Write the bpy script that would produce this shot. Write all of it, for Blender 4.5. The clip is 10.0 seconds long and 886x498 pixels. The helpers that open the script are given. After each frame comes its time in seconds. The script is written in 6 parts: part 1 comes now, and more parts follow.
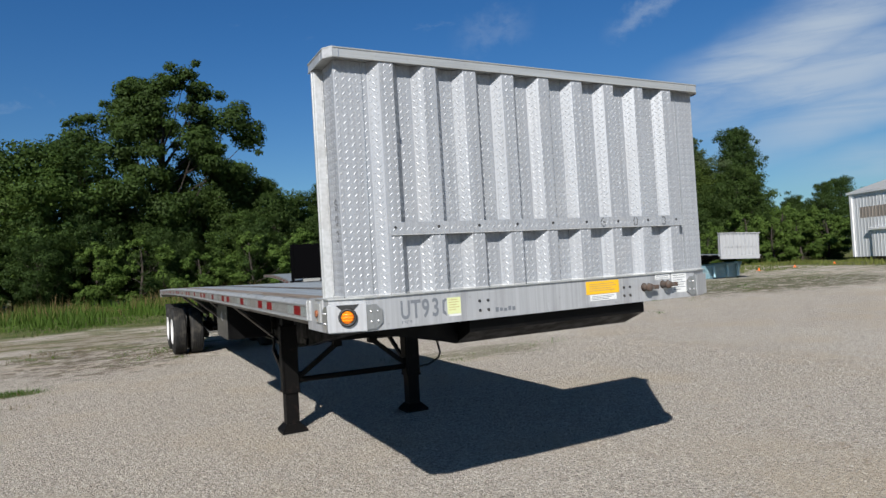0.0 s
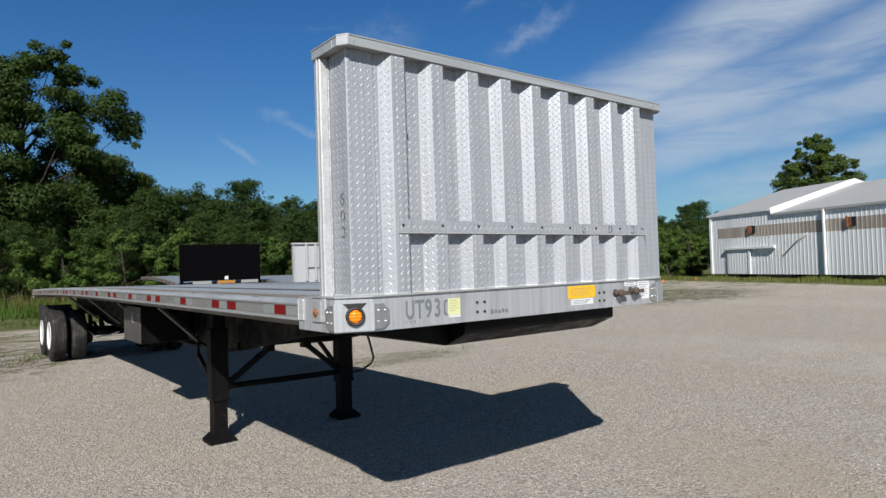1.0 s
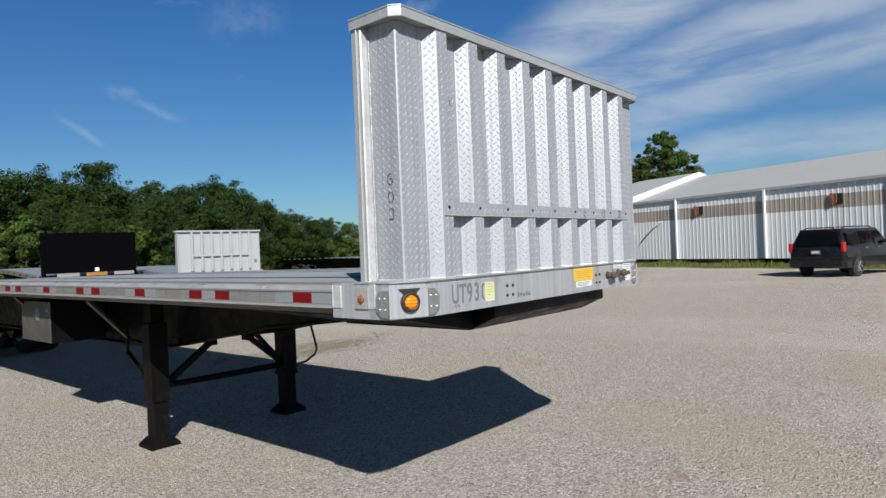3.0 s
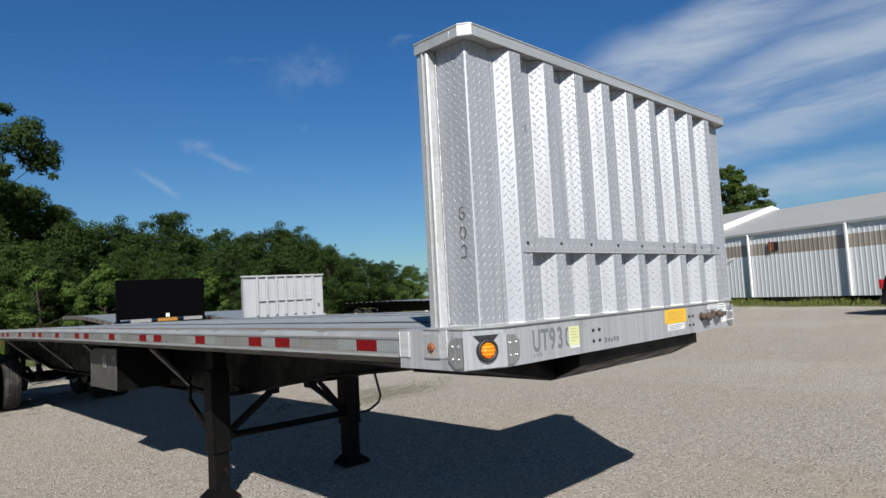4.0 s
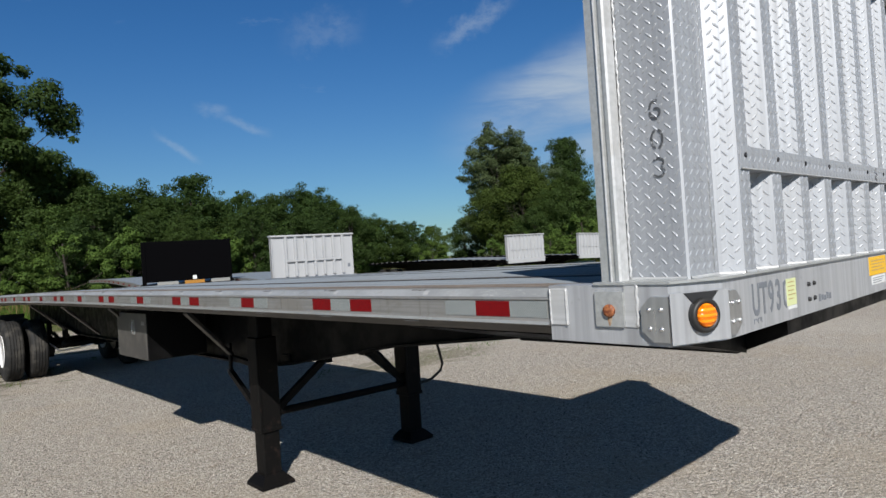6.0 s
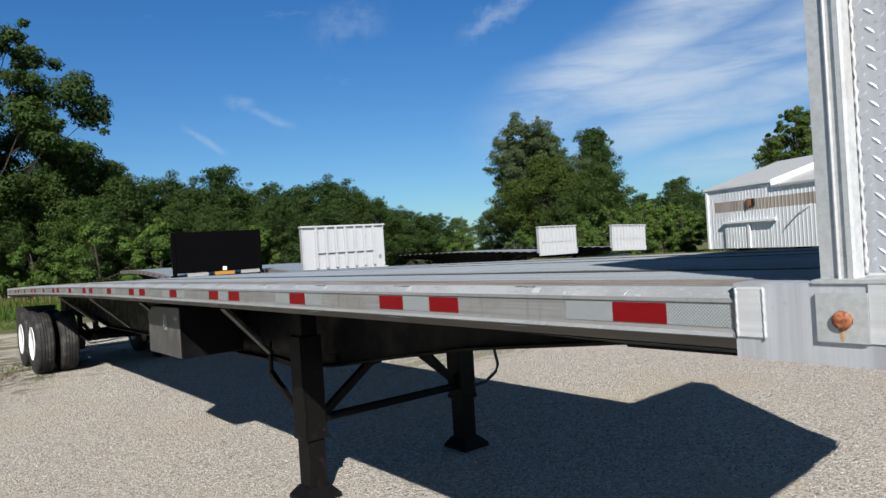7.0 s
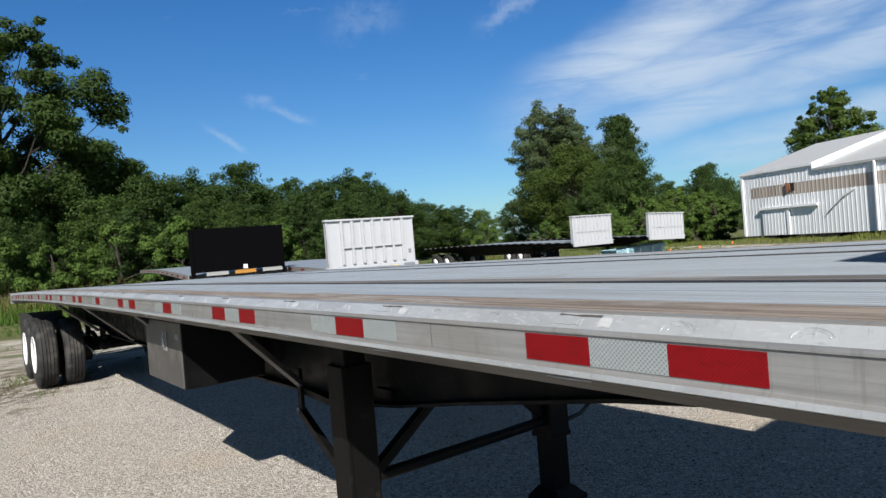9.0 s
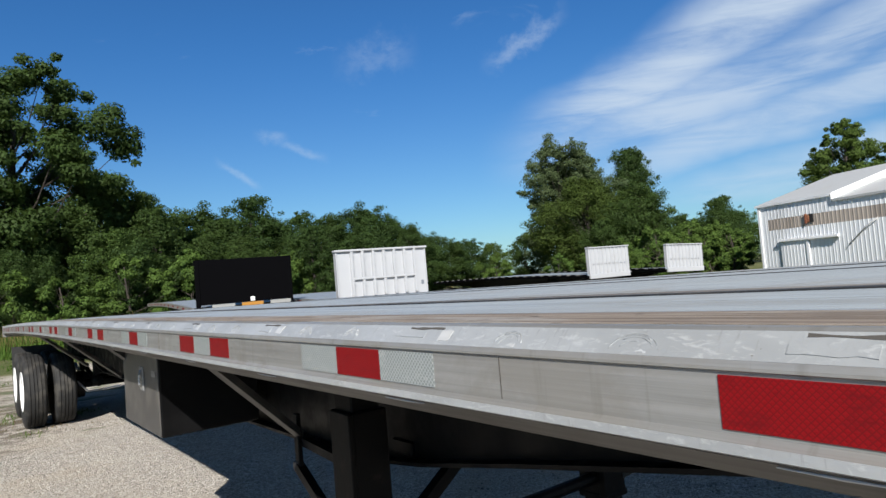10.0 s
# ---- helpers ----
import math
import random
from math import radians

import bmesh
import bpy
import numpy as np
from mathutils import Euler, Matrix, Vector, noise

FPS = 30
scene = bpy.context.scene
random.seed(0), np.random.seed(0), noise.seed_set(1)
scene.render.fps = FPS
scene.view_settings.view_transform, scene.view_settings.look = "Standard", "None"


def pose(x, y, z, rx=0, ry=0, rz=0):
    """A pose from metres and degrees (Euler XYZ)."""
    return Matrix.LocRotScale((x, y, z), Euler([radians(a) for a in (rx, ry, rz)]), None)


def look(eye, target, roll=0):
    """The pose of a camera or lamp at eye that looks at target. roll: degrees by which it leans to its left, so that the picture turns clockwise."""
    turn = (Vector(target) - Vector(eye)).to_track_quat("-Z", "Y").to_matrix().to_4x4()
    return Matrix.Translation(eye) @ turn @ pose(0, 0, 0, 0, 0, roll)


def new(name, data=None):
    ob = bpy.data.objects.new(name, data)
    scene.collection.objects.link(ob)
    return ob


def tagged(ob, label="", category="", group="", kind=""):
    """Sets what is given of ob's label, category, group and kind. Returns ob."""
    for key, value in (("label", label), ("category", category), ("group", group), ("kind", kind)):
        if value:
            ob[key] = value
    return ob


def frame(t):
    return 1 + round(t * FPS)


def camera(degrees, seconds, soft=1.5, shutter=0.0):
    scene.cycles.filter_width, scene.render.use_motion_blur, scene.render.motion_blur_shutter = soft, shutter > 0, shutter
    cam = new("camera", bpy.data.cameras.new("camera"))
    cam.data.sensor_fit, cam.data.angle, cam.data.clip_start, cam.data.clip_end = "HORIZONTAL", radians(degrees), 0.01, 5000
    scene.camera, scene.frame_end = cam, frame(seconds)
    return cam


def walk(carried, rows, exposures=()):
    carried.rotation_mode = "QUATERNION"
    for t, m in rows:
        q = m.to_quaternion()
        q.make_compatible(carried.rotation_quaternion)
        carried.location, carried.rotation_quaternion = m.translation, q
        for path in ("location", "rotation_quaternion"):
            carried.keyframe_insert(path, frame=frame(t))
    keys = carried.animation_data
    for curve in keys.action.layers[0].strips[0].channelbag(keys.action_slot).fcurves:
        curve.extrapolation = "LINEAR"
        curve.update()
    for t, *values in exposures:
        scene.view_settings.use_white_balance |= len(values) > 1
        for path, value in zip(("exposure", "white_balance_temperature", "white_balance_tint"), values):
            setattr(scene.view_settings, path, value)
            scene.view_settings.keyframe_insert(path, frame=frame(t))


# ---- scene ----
cam = camera(69.9, 10.0)
PATH = [
    (0, (-0.902, -2.922, 1.632), (0.015, -1.145, 1.674), -3.4),
    (0.5, (-1.169, -2.757, 1.619), (-0.029, -1.114, 1.637), -3.9),
    (1, (-1.396, -2.554, 1.617), (-0.169, -0.976, 1.669), -1.8),
    (1.5, (-1.563, -2.309, 1.592), (-0.31, -0.752, 1.651), -6.4),
    (2, (-1.733, -2.128, 1.604), (-0.32, -0.713, 1.617), -3.9),
    (2.2, (-1.818, -2.062, 1.639), (-0.328, -0.727, 1.629), -4.0),
    (3.3, (-1.963, -1.869, 1.615), (-0.442, -0.57, 1.62), -2.1),
    (3.5, (-1.92, -1.822, 1.613), (-0.412, -0.509, 1.67), -2.4),
    (4, (-1.782, -1.667, 1.624), (-0.386, -0.242, 1.765), -3.1),
    (4.5, (-1.7, -1.509, 1.596), (-0.325, -0.058, 1.652), -3.3),
    (5, (-1.674, -1.256, 1.608), (-0.185, 0.078, 1.672), -2.3),
    (5.5, (-1.644, -1.022, 1.599), (-0.146, 0.303, 1.627), -1.7),
    (6, (-1.515, -0.747, 1.592), (-0.165, 0.728, 1.612), -3.8),
    (6.2, (-1.471, -0.647, 1.597), (-0.176, 0.877, 1.629), -3.3),
    (7.3, (-1.294, -0.011, 1.591), (-0.008, 1.52, 1.583), -3.9),
    (7.5, (-1.211, 0.118, 1.579), (0.033, 1.684, 1.582), -4.2),
    (8, (-1.036, 0.387, 1.601), (0.161, 1.99, 1.617), -3.4),
    (8.5, (-0.949, 0.706, 1.604), (0.295, 2.272, 1.626), -3.7),
    (9, (-0.864, 0.959, 1.615), (0.377, 2.527, 1.598), -4.7),
    (9.5, (-0.684, 1.227, 1.597), (0.469, 2.86, 1.661), -5.0),
    (10, (-0.554, 1.501, 1.542), (0.666, 3.082, 1.635), -4.8),
]
walk(cam, [(t, look(eye, target, roll)) for t, eye, target, roll in PATH], [(0, 0.56), (5.0, 0.54), (6.0, 0.48), (6.7, 0.75), (7.4, 0.94), (10, 0.94)])

# exposure drifts a little as the picture turns from headboard to sky
# ---------- world and sun ----------
SUN_FROM = Vector((-0.892, -1.130, 1.0)).normalized()
SUN_ELEV = math.asin(SUN_FROM.z)
SUN_AZIM = math.atan2(SUN_FROM.x, SUN_FROM.y)

world = bpy.data.worlds.new("sky")
scene.world = world
world.use_nodes = True
wn, wl = world.node_tree.nodes, world.node_tree.links
wn.clear()
w_out = wn.new("ShaderNodeOutputWorld")
w_bg = wn.new("ShaderNodeBackground")
w_bg.inputs["Strength"].default_value = 0.040
w_sky = wn.new("ShaderNodeTexSky")
w_sky.sky_type = "NISHITA"
w_sky.sun_disc = False
w_sky.sun_elevation = SUN_ELEV
w_sky.sun_rotation = SUN_AZIM
w_sky.air_density = 1.0
w_sky.dust_density = 0.3
w_sky.ozone_density = 2.2
w_tc = wn.new("ShaderNodeTexCoord")
w_sep = wn.new("ShaderNodeSeparateXYZ")
wl.new(w_tc.outputs["Generated"], w_sep.inputs[0])


def w_math(op, a, b=None):
    n = wn.new("ShaderNodeMath")
    n.operation = op
    for i, v in enumerate((a, b)):
        if v is None:
            continue
        if isinstance(v, (int, float)):
            n.inputs[i].default_value = v
        else:
            wl.new(v, n.inputs[i])
    return n.outputs[0]


# cirrus: long fibrous bands low in the sky on the barn's side, by bearing and height in degrees
w_az = w_math("MULTIPLY", w_math("ARCTAN2", w_sep.outputs["X"], w_sep.outputs["Y"]), 57.2958)
w_el = w_math("MULTIPLY", w_math("ARCSINE", w_sep.outputs["Z"]), 57.2958)
w_comb = wn.new("ShaderNodeCombineXYZ")
wl.new(w_az, w_comb.inputs[0])
wl.new(w_el, w_comb.inputs[1])


def w_noise(scale, loc, rot, stretch, detail, rough, warp=0.0):
    m = wn.new("ShaderNodeMapping")
    m.inputs["Location"].default_value = loc
    m.inputs["Rotation"].default_value = (0, 0, radians(rot))
    m.inputs["Scale"].default_value = stretch
    wl.new(w_comb.outputs[0], m.inputs["Vector"])
    n = wn.new("ShaderNodeTexNoise")
    n.inputs["Scale"].default_value = scale
    n.inputs["Detail"].default_value = detail
    n.inputs["Roughness"].default_value = rough
    n.inputs["Distortion"].default_value = warp
    wl.new(m.outputs[0], n.inputs["Vector"])
    return n.outputs["Fac"]


def w_ramp(v, lo, hi, a=0.0, b=1.0):
    n = wn.new("ShaderNodeMapRange")
    n.interpolation_type = "SMOOTHSTEP"
    for k, x in (("From Min", lo), ("From Max", hi), ("To Min", a), ("To Max", b)):
        n.inputs[k].default_value = x
    wl.new(v, n.inputs["Value"])
    return n.outputs[0]


def w_band(az0, el0, slope, half, start, fade, amount, loc):
    """One band that rises along the bearing; fibres run along it."""
    mid = w_math("ADD", w_math("MULTIPLY", w_math("SUBTRACT", w_az, az0), slope), el0)
    wob = w_math("MULTIPLY", w_math("SUBTRACT", w_noise(0.07, loc, 0, (1, 1.5, 1), 4, 0.55), 0.5), 5.0)
    off = w_math("ABSOLUTE", w_math("SUBTRACT", w_math("ADD", w_el, wob), mid))
    body = w_ramp(off, half * 0.1, half, 1.0, 0.0)
    fibre = w_ramp(w_noise(0.22, loc, -math.degrees(math.atan(slope)) * 1.0, (0.30, 1.9, 1), 7, 0.62, 0.5), 0.20, 0.62, 0.22, 1.0)
    begin = w_math("MULTIPLY", w_ramp(w_az, start, start + fade), w_ramp(w_az, 125.0, 160.0, 1.0, 0.0))
    return w_math("MULTIPLY", w_math("MULTIPLY", w_math("MULTIPLY", body, fibre), begin), amount)


w_cloud = w_band(48.6, 12.2, 0.38, 4.4, 41, 14, 0.82, (3, 1, 0))
for args in ((52, 11.2, 0.22, 3.8, 44, 14, 0.76, (13, 7, 0)), (57, 9.0, 0.16, 2.8, 47, 14, 0.66, (23, 4, 0)), (62, 6.0, 0.07, 2.6, 53, 12, 0.55, (33, 2, 0)), (78, 18.0, 0.10, 5.0, 62, 20, 0.55, (43, 9, 0)), (100, 15.0, 0.0, 6.0, 70, 25, 0.6, (53, 9, 0))):
    w_cloud = w_math("MAXIMUM", w_cloud, w_band(*args))


def w_streak(az0, el0, slope, reach, half, amount):
    """A short torn wisp."""
    along = w_math("SUBTRACT", w_az, az0)
    wob = w_math("MULTIPLY", w_math("SUBTRACT", w_noise(0.5, (az0, 1, 0), 0, (1, 1, 1), 4, 0.6), 0.5), half * 2.2)
    off = w_math("ABSOLUTE", w_math("SUBTRACT", w_math("ADD", w_math("SUBTRACT", w_el, el0), wob), w_math("MULTIPLY", along, slope)))
    return w_math("MULTIPLY", w_math("MULTIPLY", w_ramp(off, 0.0, half, amount, 0.0), w_ramp(w_math("ABSOLUTE", along), reach * 0.2, reach, 1.0, 0.0)), w_ramp(w_noise(0.9, (az0, 5, 0), 20, (1, 1.6, 1), 5, 0.6), 0.25, 0.6, 0.3, 1.0))


for args in ((20.3, 10.3, -0.62, 2.2, 0.6, 0.24), (25.8, 12.2, -0.36, 2.6, 0.6, 0.22), (23.2, 13.4, -0.1, 1.8, 0.7, 0.20), (46.6, 19.9, 0.43, 4.6, 1.4, 0.30), (33.0, 19.8, 0.1, 4.5, 2.2, 0.13)):
    w_cloud = w_math("MAXIMUM", w_cloud, w_streak(*args))
w_wisp = w_math("MULTIPLY", w_ramp(w_noise(0.16, (7.0, 2.0, 0), 35, (0.55, 1.9, 1), 6, 0.6, 0.6), 0.62, 0.80), w_ramp(w_el, 9.0, 14.0, 0.0, 0.26))
w_cloud = w_math("MAXIMUM", w_cloud, w_wisp)
w_cloud = w_math("MULTIPLY", w_cloud, w_ramp(w_el, 1.0, 6.0))
w_mix = wn.new("ShaderNodeMix")
w_mix.data_type = "RGBA"
wl.new(w_cloud, w_mix.inputs[0])
w_tint = wn.new("ShaderNodeMix")
w_tint.data_type = "RGBA"
w_tint.blend_type = "MULTIPLY"
w_tint.inputs[0].default_value = 1.0
w_hue = wn.new("ShaderNodeMix")
w_hue.data_type = "RGBA"
w_hue.inputs[6].default_value = (0.66, 0.99, 1.24, 1)
w_hue.inputs[7].default_value = (0.38, 0.925, 1.47, 1)
wl.new(w_ramp(w_el, 0.0, 24.0), w_hue.inputs[0])
wl.new(w_hue.outputs[2], w_tint.inputs[7])
wl.new(w_sky.outputs[0], w_tint.inputs[6])
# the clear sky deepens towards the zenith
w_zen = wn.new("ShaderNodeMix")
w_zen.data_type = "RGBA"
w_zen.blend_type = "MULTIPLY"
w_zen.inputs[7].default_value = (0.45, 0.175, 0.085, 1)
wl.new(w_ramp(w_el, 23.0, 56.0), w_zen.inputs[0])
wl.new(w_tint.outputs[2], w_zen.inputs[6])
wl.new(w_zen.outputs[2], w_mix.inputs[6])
w_mix.inputs[7].default_value = (8.2, 9.6, 11.2, 1)
wl.new(w_mix.outputs[2], w_bg.inputs["Color"])
wl.new(w_bg.outputs[0], w_out.inputs[0])

sun_data = bpy.data.lights.new("sun", "SUN")
sun_data.energy = 5.0
sun_data.angle = radians(0.55)
sun_data.color = (1.0, 0.955, 0.895)
sun = new("sun", sun_data)
sun.matrix_world = look(SUN_FROM * 60, (0, 0, 0))


# ---------- materials ----------
class Mat:
    """Small builder for a procedural material."""

    def __init__(self, name, rough=0.6, metal=0.0, color=(0.5, 0.5, 0.5), spec=0.5):
        self.m = bpy.data.materials.new(name)
        self.m.use_nodes = True
        self.n, self.l = self.m.node_tree.nodes, self.m.node_tree.links
        self.b = self.n["Principled BSDF"]
        self.b.inputs["Roughness"].default_value = rough
        self.b.inputs["Metallic"].default_value = metal
        self.b.inputs["Base Color"].default_value = (*color, 1)
        self.b.inputs["Specular IOR Level"].default_value = spec
        self.tc = self.n.new("ShaderNodeTexCoord")
        self.info = self.n.new("ShaderNodeObjectInfo")

    def put(self, sock, v):
        if isinstance(v, (int, float)):
            sock.default_value = v
        elif isinstance(v, tuple):
            sock.default_value = (*v, 1) if len(v) == 3 and sock.type == "RGBA" else v
        else:
            self.l.new(v, sock)

    def coords(self, scale=(1, 1, 1), rot=(0, 0, 0), which="Object"):
        mp = self.n.new("ShaderNodeMapping")
        mp.inputs["Scale"].default_value = scale
        mp.inputs["Rotation"].default_value = [radians(a) for a in rot]
        self.l.new(self.tc.outputs[which], mp.inputs["Vector"])
        return mp.outputs[0]

    def noise(self, scale, vec=None, detail=4, rough=0.55, distort=0.0):
        t = self.n.new("ShaderNodeTexNoise")
        t.inputs["Scale"].default_value = scale
        t.inputs["Detail"].default_value = detail
        t.inputs["Roughness"].default_value = rough
        t.inputs["Distortion"].default_value = distort
        self.l.new(vec or self.tc.outputs["Object"], t.inputs["Vector"])
        return t.outputs["Fac"]

    def voronoi(self, scale, vec=None, feature="F1", out="Distance", rand=1.0):
        t = self.n.new("ShaderNodeTexVoronoi")
        t.feature = feature
        t.inputs["Scale"].default_value = scale
        t.inputs["Randomness"].default_value = rand
        self.l.new(vec or self.tc.outputs["Object"], t.inputs["Vector"])
        return t.outputs[out]

    def math(self, op, a, b=0.0):
        t = self.n.new("ShaderNodeMath")
        t.operation = op
        self.put(t.inputs[0], a)
        self.put(t.inputs[1], b)
        return t.outputs[0]

    def ramp(self, v, lo, hi, a=0.0, b=1.0):
        t = self.n.new("ShaderNodeMapRange")
        t.interpolation_type = "SMOOTHSTEP"
        self.put(t.inputs["Value"], v)
        for k, x in (("From Min", lo), ("From Max", hi), ("To Min", a), ("To Max", b)):
            t.inputs[k].default_value = x
        return t.outputs[0]

    def mix(self, fac, a, b, mode="MIX"):
        t = self.n.new("ShaderNodeMix")
        t.data_type = "RGBA"
        t.blend_type = mode
        self.put(t.inputs[0], fac)
        self.put(t.inputs[6], a)
        self.put(t.inputs[7], b)
        return t.outputs[2]

    def axis(self, which, name="Object"):
        t = self.n.new("ShaderNodeSeparateXYZ")
        self.l.new(self.tc.outputs[name], t.inputs[0])
        return t.outputs[which]

    def color(self, v):
        self.put(self.b.inputs["Base Color"], v)
        return self

    def rough(self, v):
        self.put(self.b.inputs["Roughness"], v)
        return self

    def bump(self, h, strength=0.3, dist=0.01):
        t = self.n.new("ShaderNodeBump")
        t.inputs["Strength"].default_value = strength
        t.inputs["Distance"].default_value = dist
        self.put(t.inputs["Height"], h)
        self.l.new(t.outputs[0], self.b.inputs["Normal"])
        return self

    def per_object(self):
        return self.info.outputs["Random"]


def aluminium(name, base, rough, metal, dirt, streak_axis, dirt_amt):
    m = Mat(name, rough, metal)
    sc = [60, 60, 60]
    sc[streak_axis] = 1.2
    fine = m.noise(1.0, m.coords(tuple(sc)), 5, 0.6)
    big = m.noise(3.0, None, 5, 0.6, 0.4)
    spots = m.ramp(m.noise(22, None, 3, 0.6), 0.62, 0.75)
    c = m.mix(m.ramp(fine, 0.3, 0.75), base, tuple(x * 0.78 for x in base))
    c = m.mix(m.math("MULTIPLY", m.ramp(big, 0.5, 0.75), dirt_amt), c, dirt)
    c = m.mix(m.math("MULTIPLY", spots, dirt_amt * 0.6), c, tuple(x * 0.55 for x in base))
    wide = [9, 9, 9]
    wide[streak_axis] = 0.7
    c = m.mix(m.math("MULTIPLY", m.ramp(m.noise(1.0, m.coords(tuple(wide)), 4, 0.6), 0.5, 0.7), dirt_amt * 0.6), c, tuple(x * 0.8 for x in dirt))
    m.color(c)
    m.rough(m.ramp(m.math("ADD", m.math("MULTIPLY", fine, 0.5), m.math("MULTIPLY", big, 0.5)), 0.3, 0.75, rough - 0.1, rough + 0.12))
    m.bump(m.math("ADD", m.math("MULTIPLY", fine, 0.4), m.noise(9, None, 3)), 0.12, 0.004)
    return m.m


MAT = {}
MAT["tread"] = aluminium("tread_plate_aluminium", (0.338, 0.358, 0.388), 0.56, 0.36, (0.335, 0.338, 0.345), 2, 0.25)
MAT["lug"] = aluminium("tread_lug_aluminium", (0.372, 0.394, 0.425), 0.52, 0.36, (0.43, 0.43, 0.43), 2, 0.1)
m = Mat("mill_aluminium", 0.44, 0.42)
fine = m.noise(1.0, m.coords((60, 1.2, 90)), 5, 0.65)
film = m.noise(1.0, m.coords((4, 3.2, 9)), 6, 0.65, 0.5)
runs = m.noise(1.0, m.coords((10, 46, 2.5)), 4, 0.6, 0.3)
c = m.mix(m.ramp(fine, 0.32, 0.70), (0.262, 0.264, 0.260), (0.185, 0.186, 0.182))
c = m.mix(m.math("MULTIPLY", m.ramp(film, 0.44, 0.62), 0.60), c, (0.190, 0.181, 0.163))
c = m.mix(m.math("MULTIPLY", m.ramp(runs, 0.56, 0.68), 0.40), c, (0.145, 0.138, 0.122))
c = m.mix(m.math("MULTIPLY", m.ramp(m.noise(1.0, m.coords((14, 120, 9)), 4, 0.7), 0.66, 0.71), 0.7), c, (0.40, 0.405, 0.40))
c = m.mix(m.ramp(m.noise(1.0, m.coords((40, 30, 60)), 3, 0.6), 0.73, 0.77), c, (0.09, 0.08, 0.068))
m.color(c).rough(m.ramp(film, 0.35, 0.65, 0.38, 0.55)).bump(m.math("ADD", fine, m.math("MULTIPLY", film, 0.8)), 0.16, 0.003)
MAT["rail"] = m.m
MAT["beam"] = aluminium("brushed_aluminium", (0.43, 0.445, 0.47), 0.42, 0.42, (0.27, 0.275, 0.29), 2, 0.95)
MAT["cap"] = aluminium("cap_aluminium", (0.43, 0.446, 0.448), 0.42, 0.45, (0.36, 0.37, 0.36), 0, 0.6)
MAT["deck"] = aluminium("deck_aluminium", (0.285, 0.320, 0.352), 0.48, 0.32, (0.225, 0.228, 0.228), 1, 0.75)
MAT["rail_low"] = aluminium("dark_brown_aluminium", (0.080, 0.075, 0.068), 0.58, 0.25, (0.056, 0.049, 0.041), 1, 0.6)
MAT["bright"] = aluminium("weld_aluminium", (0.46, 0.474, 0.486), 0.42, 0.25, (0.36, 0.36, 0.355), 1, 0.8)
m = Mat("scuffed_edge", 0.38, 0.35)
s1 = m.noise(1.0, m.coords((110, 40, 110)), 6, 0.72, 0.6)
s2 = m.noise(4.0, m.coords((1, 0.7, 1)), 5, 0.65)
s3 = m.noise(1.0, m.coords((20, 150, 20)), 4, 0.7)
c = m.mix(m.ramp(s2, 0.35, 0.65), (0.285, 0.300, 0.310), (0.365, 0.384, 0.398))
c = m.mix(m.math("MULTIPLY", m.ramp(s1, 0.52, 0.66), 0.60), c, (0.455, 0.47, 0.48))
c = m.mix(m.math("MULTIPLY", m.ramp(s3, 0.58, 0.68), 0.30), c, (0.17, 0.17, 0.165))
c = m.mix(m.ramp(m.noise(1.0, m.coords((60, 34, 60)), 4, 0.7), 0.69, 0.73), c, (0.11, 0.095, 0.08))
m.color(c).bump(m.math("ADD", s1, m.math("MULTIPLY", s3, 0.3)), 0.35, 0.003)
MAT["scuff"] = m.m

m = Mat("black_chassis_paint", 0.5, 0.0, spec=0.12)
m.color(m.mix(m.ramp(m.noise(5, None, 5, 0.6), 0.52, 0.75), (0.003, 0.003, 0.0033), (0.009, 0.0085, 0.0075)))
m.rough(m.ramp(m.noise(9), 0.3, 0.7, 0.32, 0.6)).bump(m.noise(40), 0.15, 0.003)
MAT["black"] = m.m
m = Mat("worn_black_paint", 0.55, spec=0.12)
m.color(m.mix(m.ramp(m.noise(14, None, 6, 0.65), 0.56, 0.68), (0.0035, 0.0033, 0.0033), (0.013, 0.009, 0.008)))
m.bump(m.noise(50), 0.2, 0.003)
MAT["leg"] = m.m
m = Mat("dark_grey_plate", 0.45, 0.3)
m.color(m.mix(m.ramp(m.noise(6, None, 5), 0.45, 0.7), (0.06, 0.058, 0.056), (0.10, 0.095, 0.088)))
MAT["box"] = m.m
m = Mat("tyre_rubber", 0.75, 0.0, spec=0.3)
m.color(m.mix(m.ramp(m.noise(7, None, 5), 0.45, 0.7), (0.014, 0.014, 0.014), (0.045, 0.042, 0.037)))
m.bump(m.noise(60), 0.2, 0.003)
MAT["tyre"] = m.m
m = Mat("white_rim_paint", 0.35, 0.0)
m.color(m.mix(m.ramp(m.noise(9, None, 4), 0.5, 0.75), (0.72, 0.72, 0.72), (0.5, 0.48, 0.45)))
MAT["rim"] = m.m
m = Mat("red_reflective_tape", 0.5, 0.0, spec=0.15)
vo = m.voronoi(210, m.coords((0, 1, 1), (45, 0, 0)), "DISTANCE_TO_EDGE", rand=0.0)
m.color(m.mix(m.ramp(vo, 0.02, 0.14), (0.085, 0.003, 0.004), m.mix(m.ramp(m.noise(1.0, m.coords((1, 22, 60)), 5, 0.7), 0.5, 0.68), (0.150, 0.0022, 0.004), (0.105, 0.0022, 0.004)))).bump(vo, 0.25, 0.002)
MAT["tape_red"] = m.m
m = Mat("silver_reflective_tape", 0.32, 0.2)
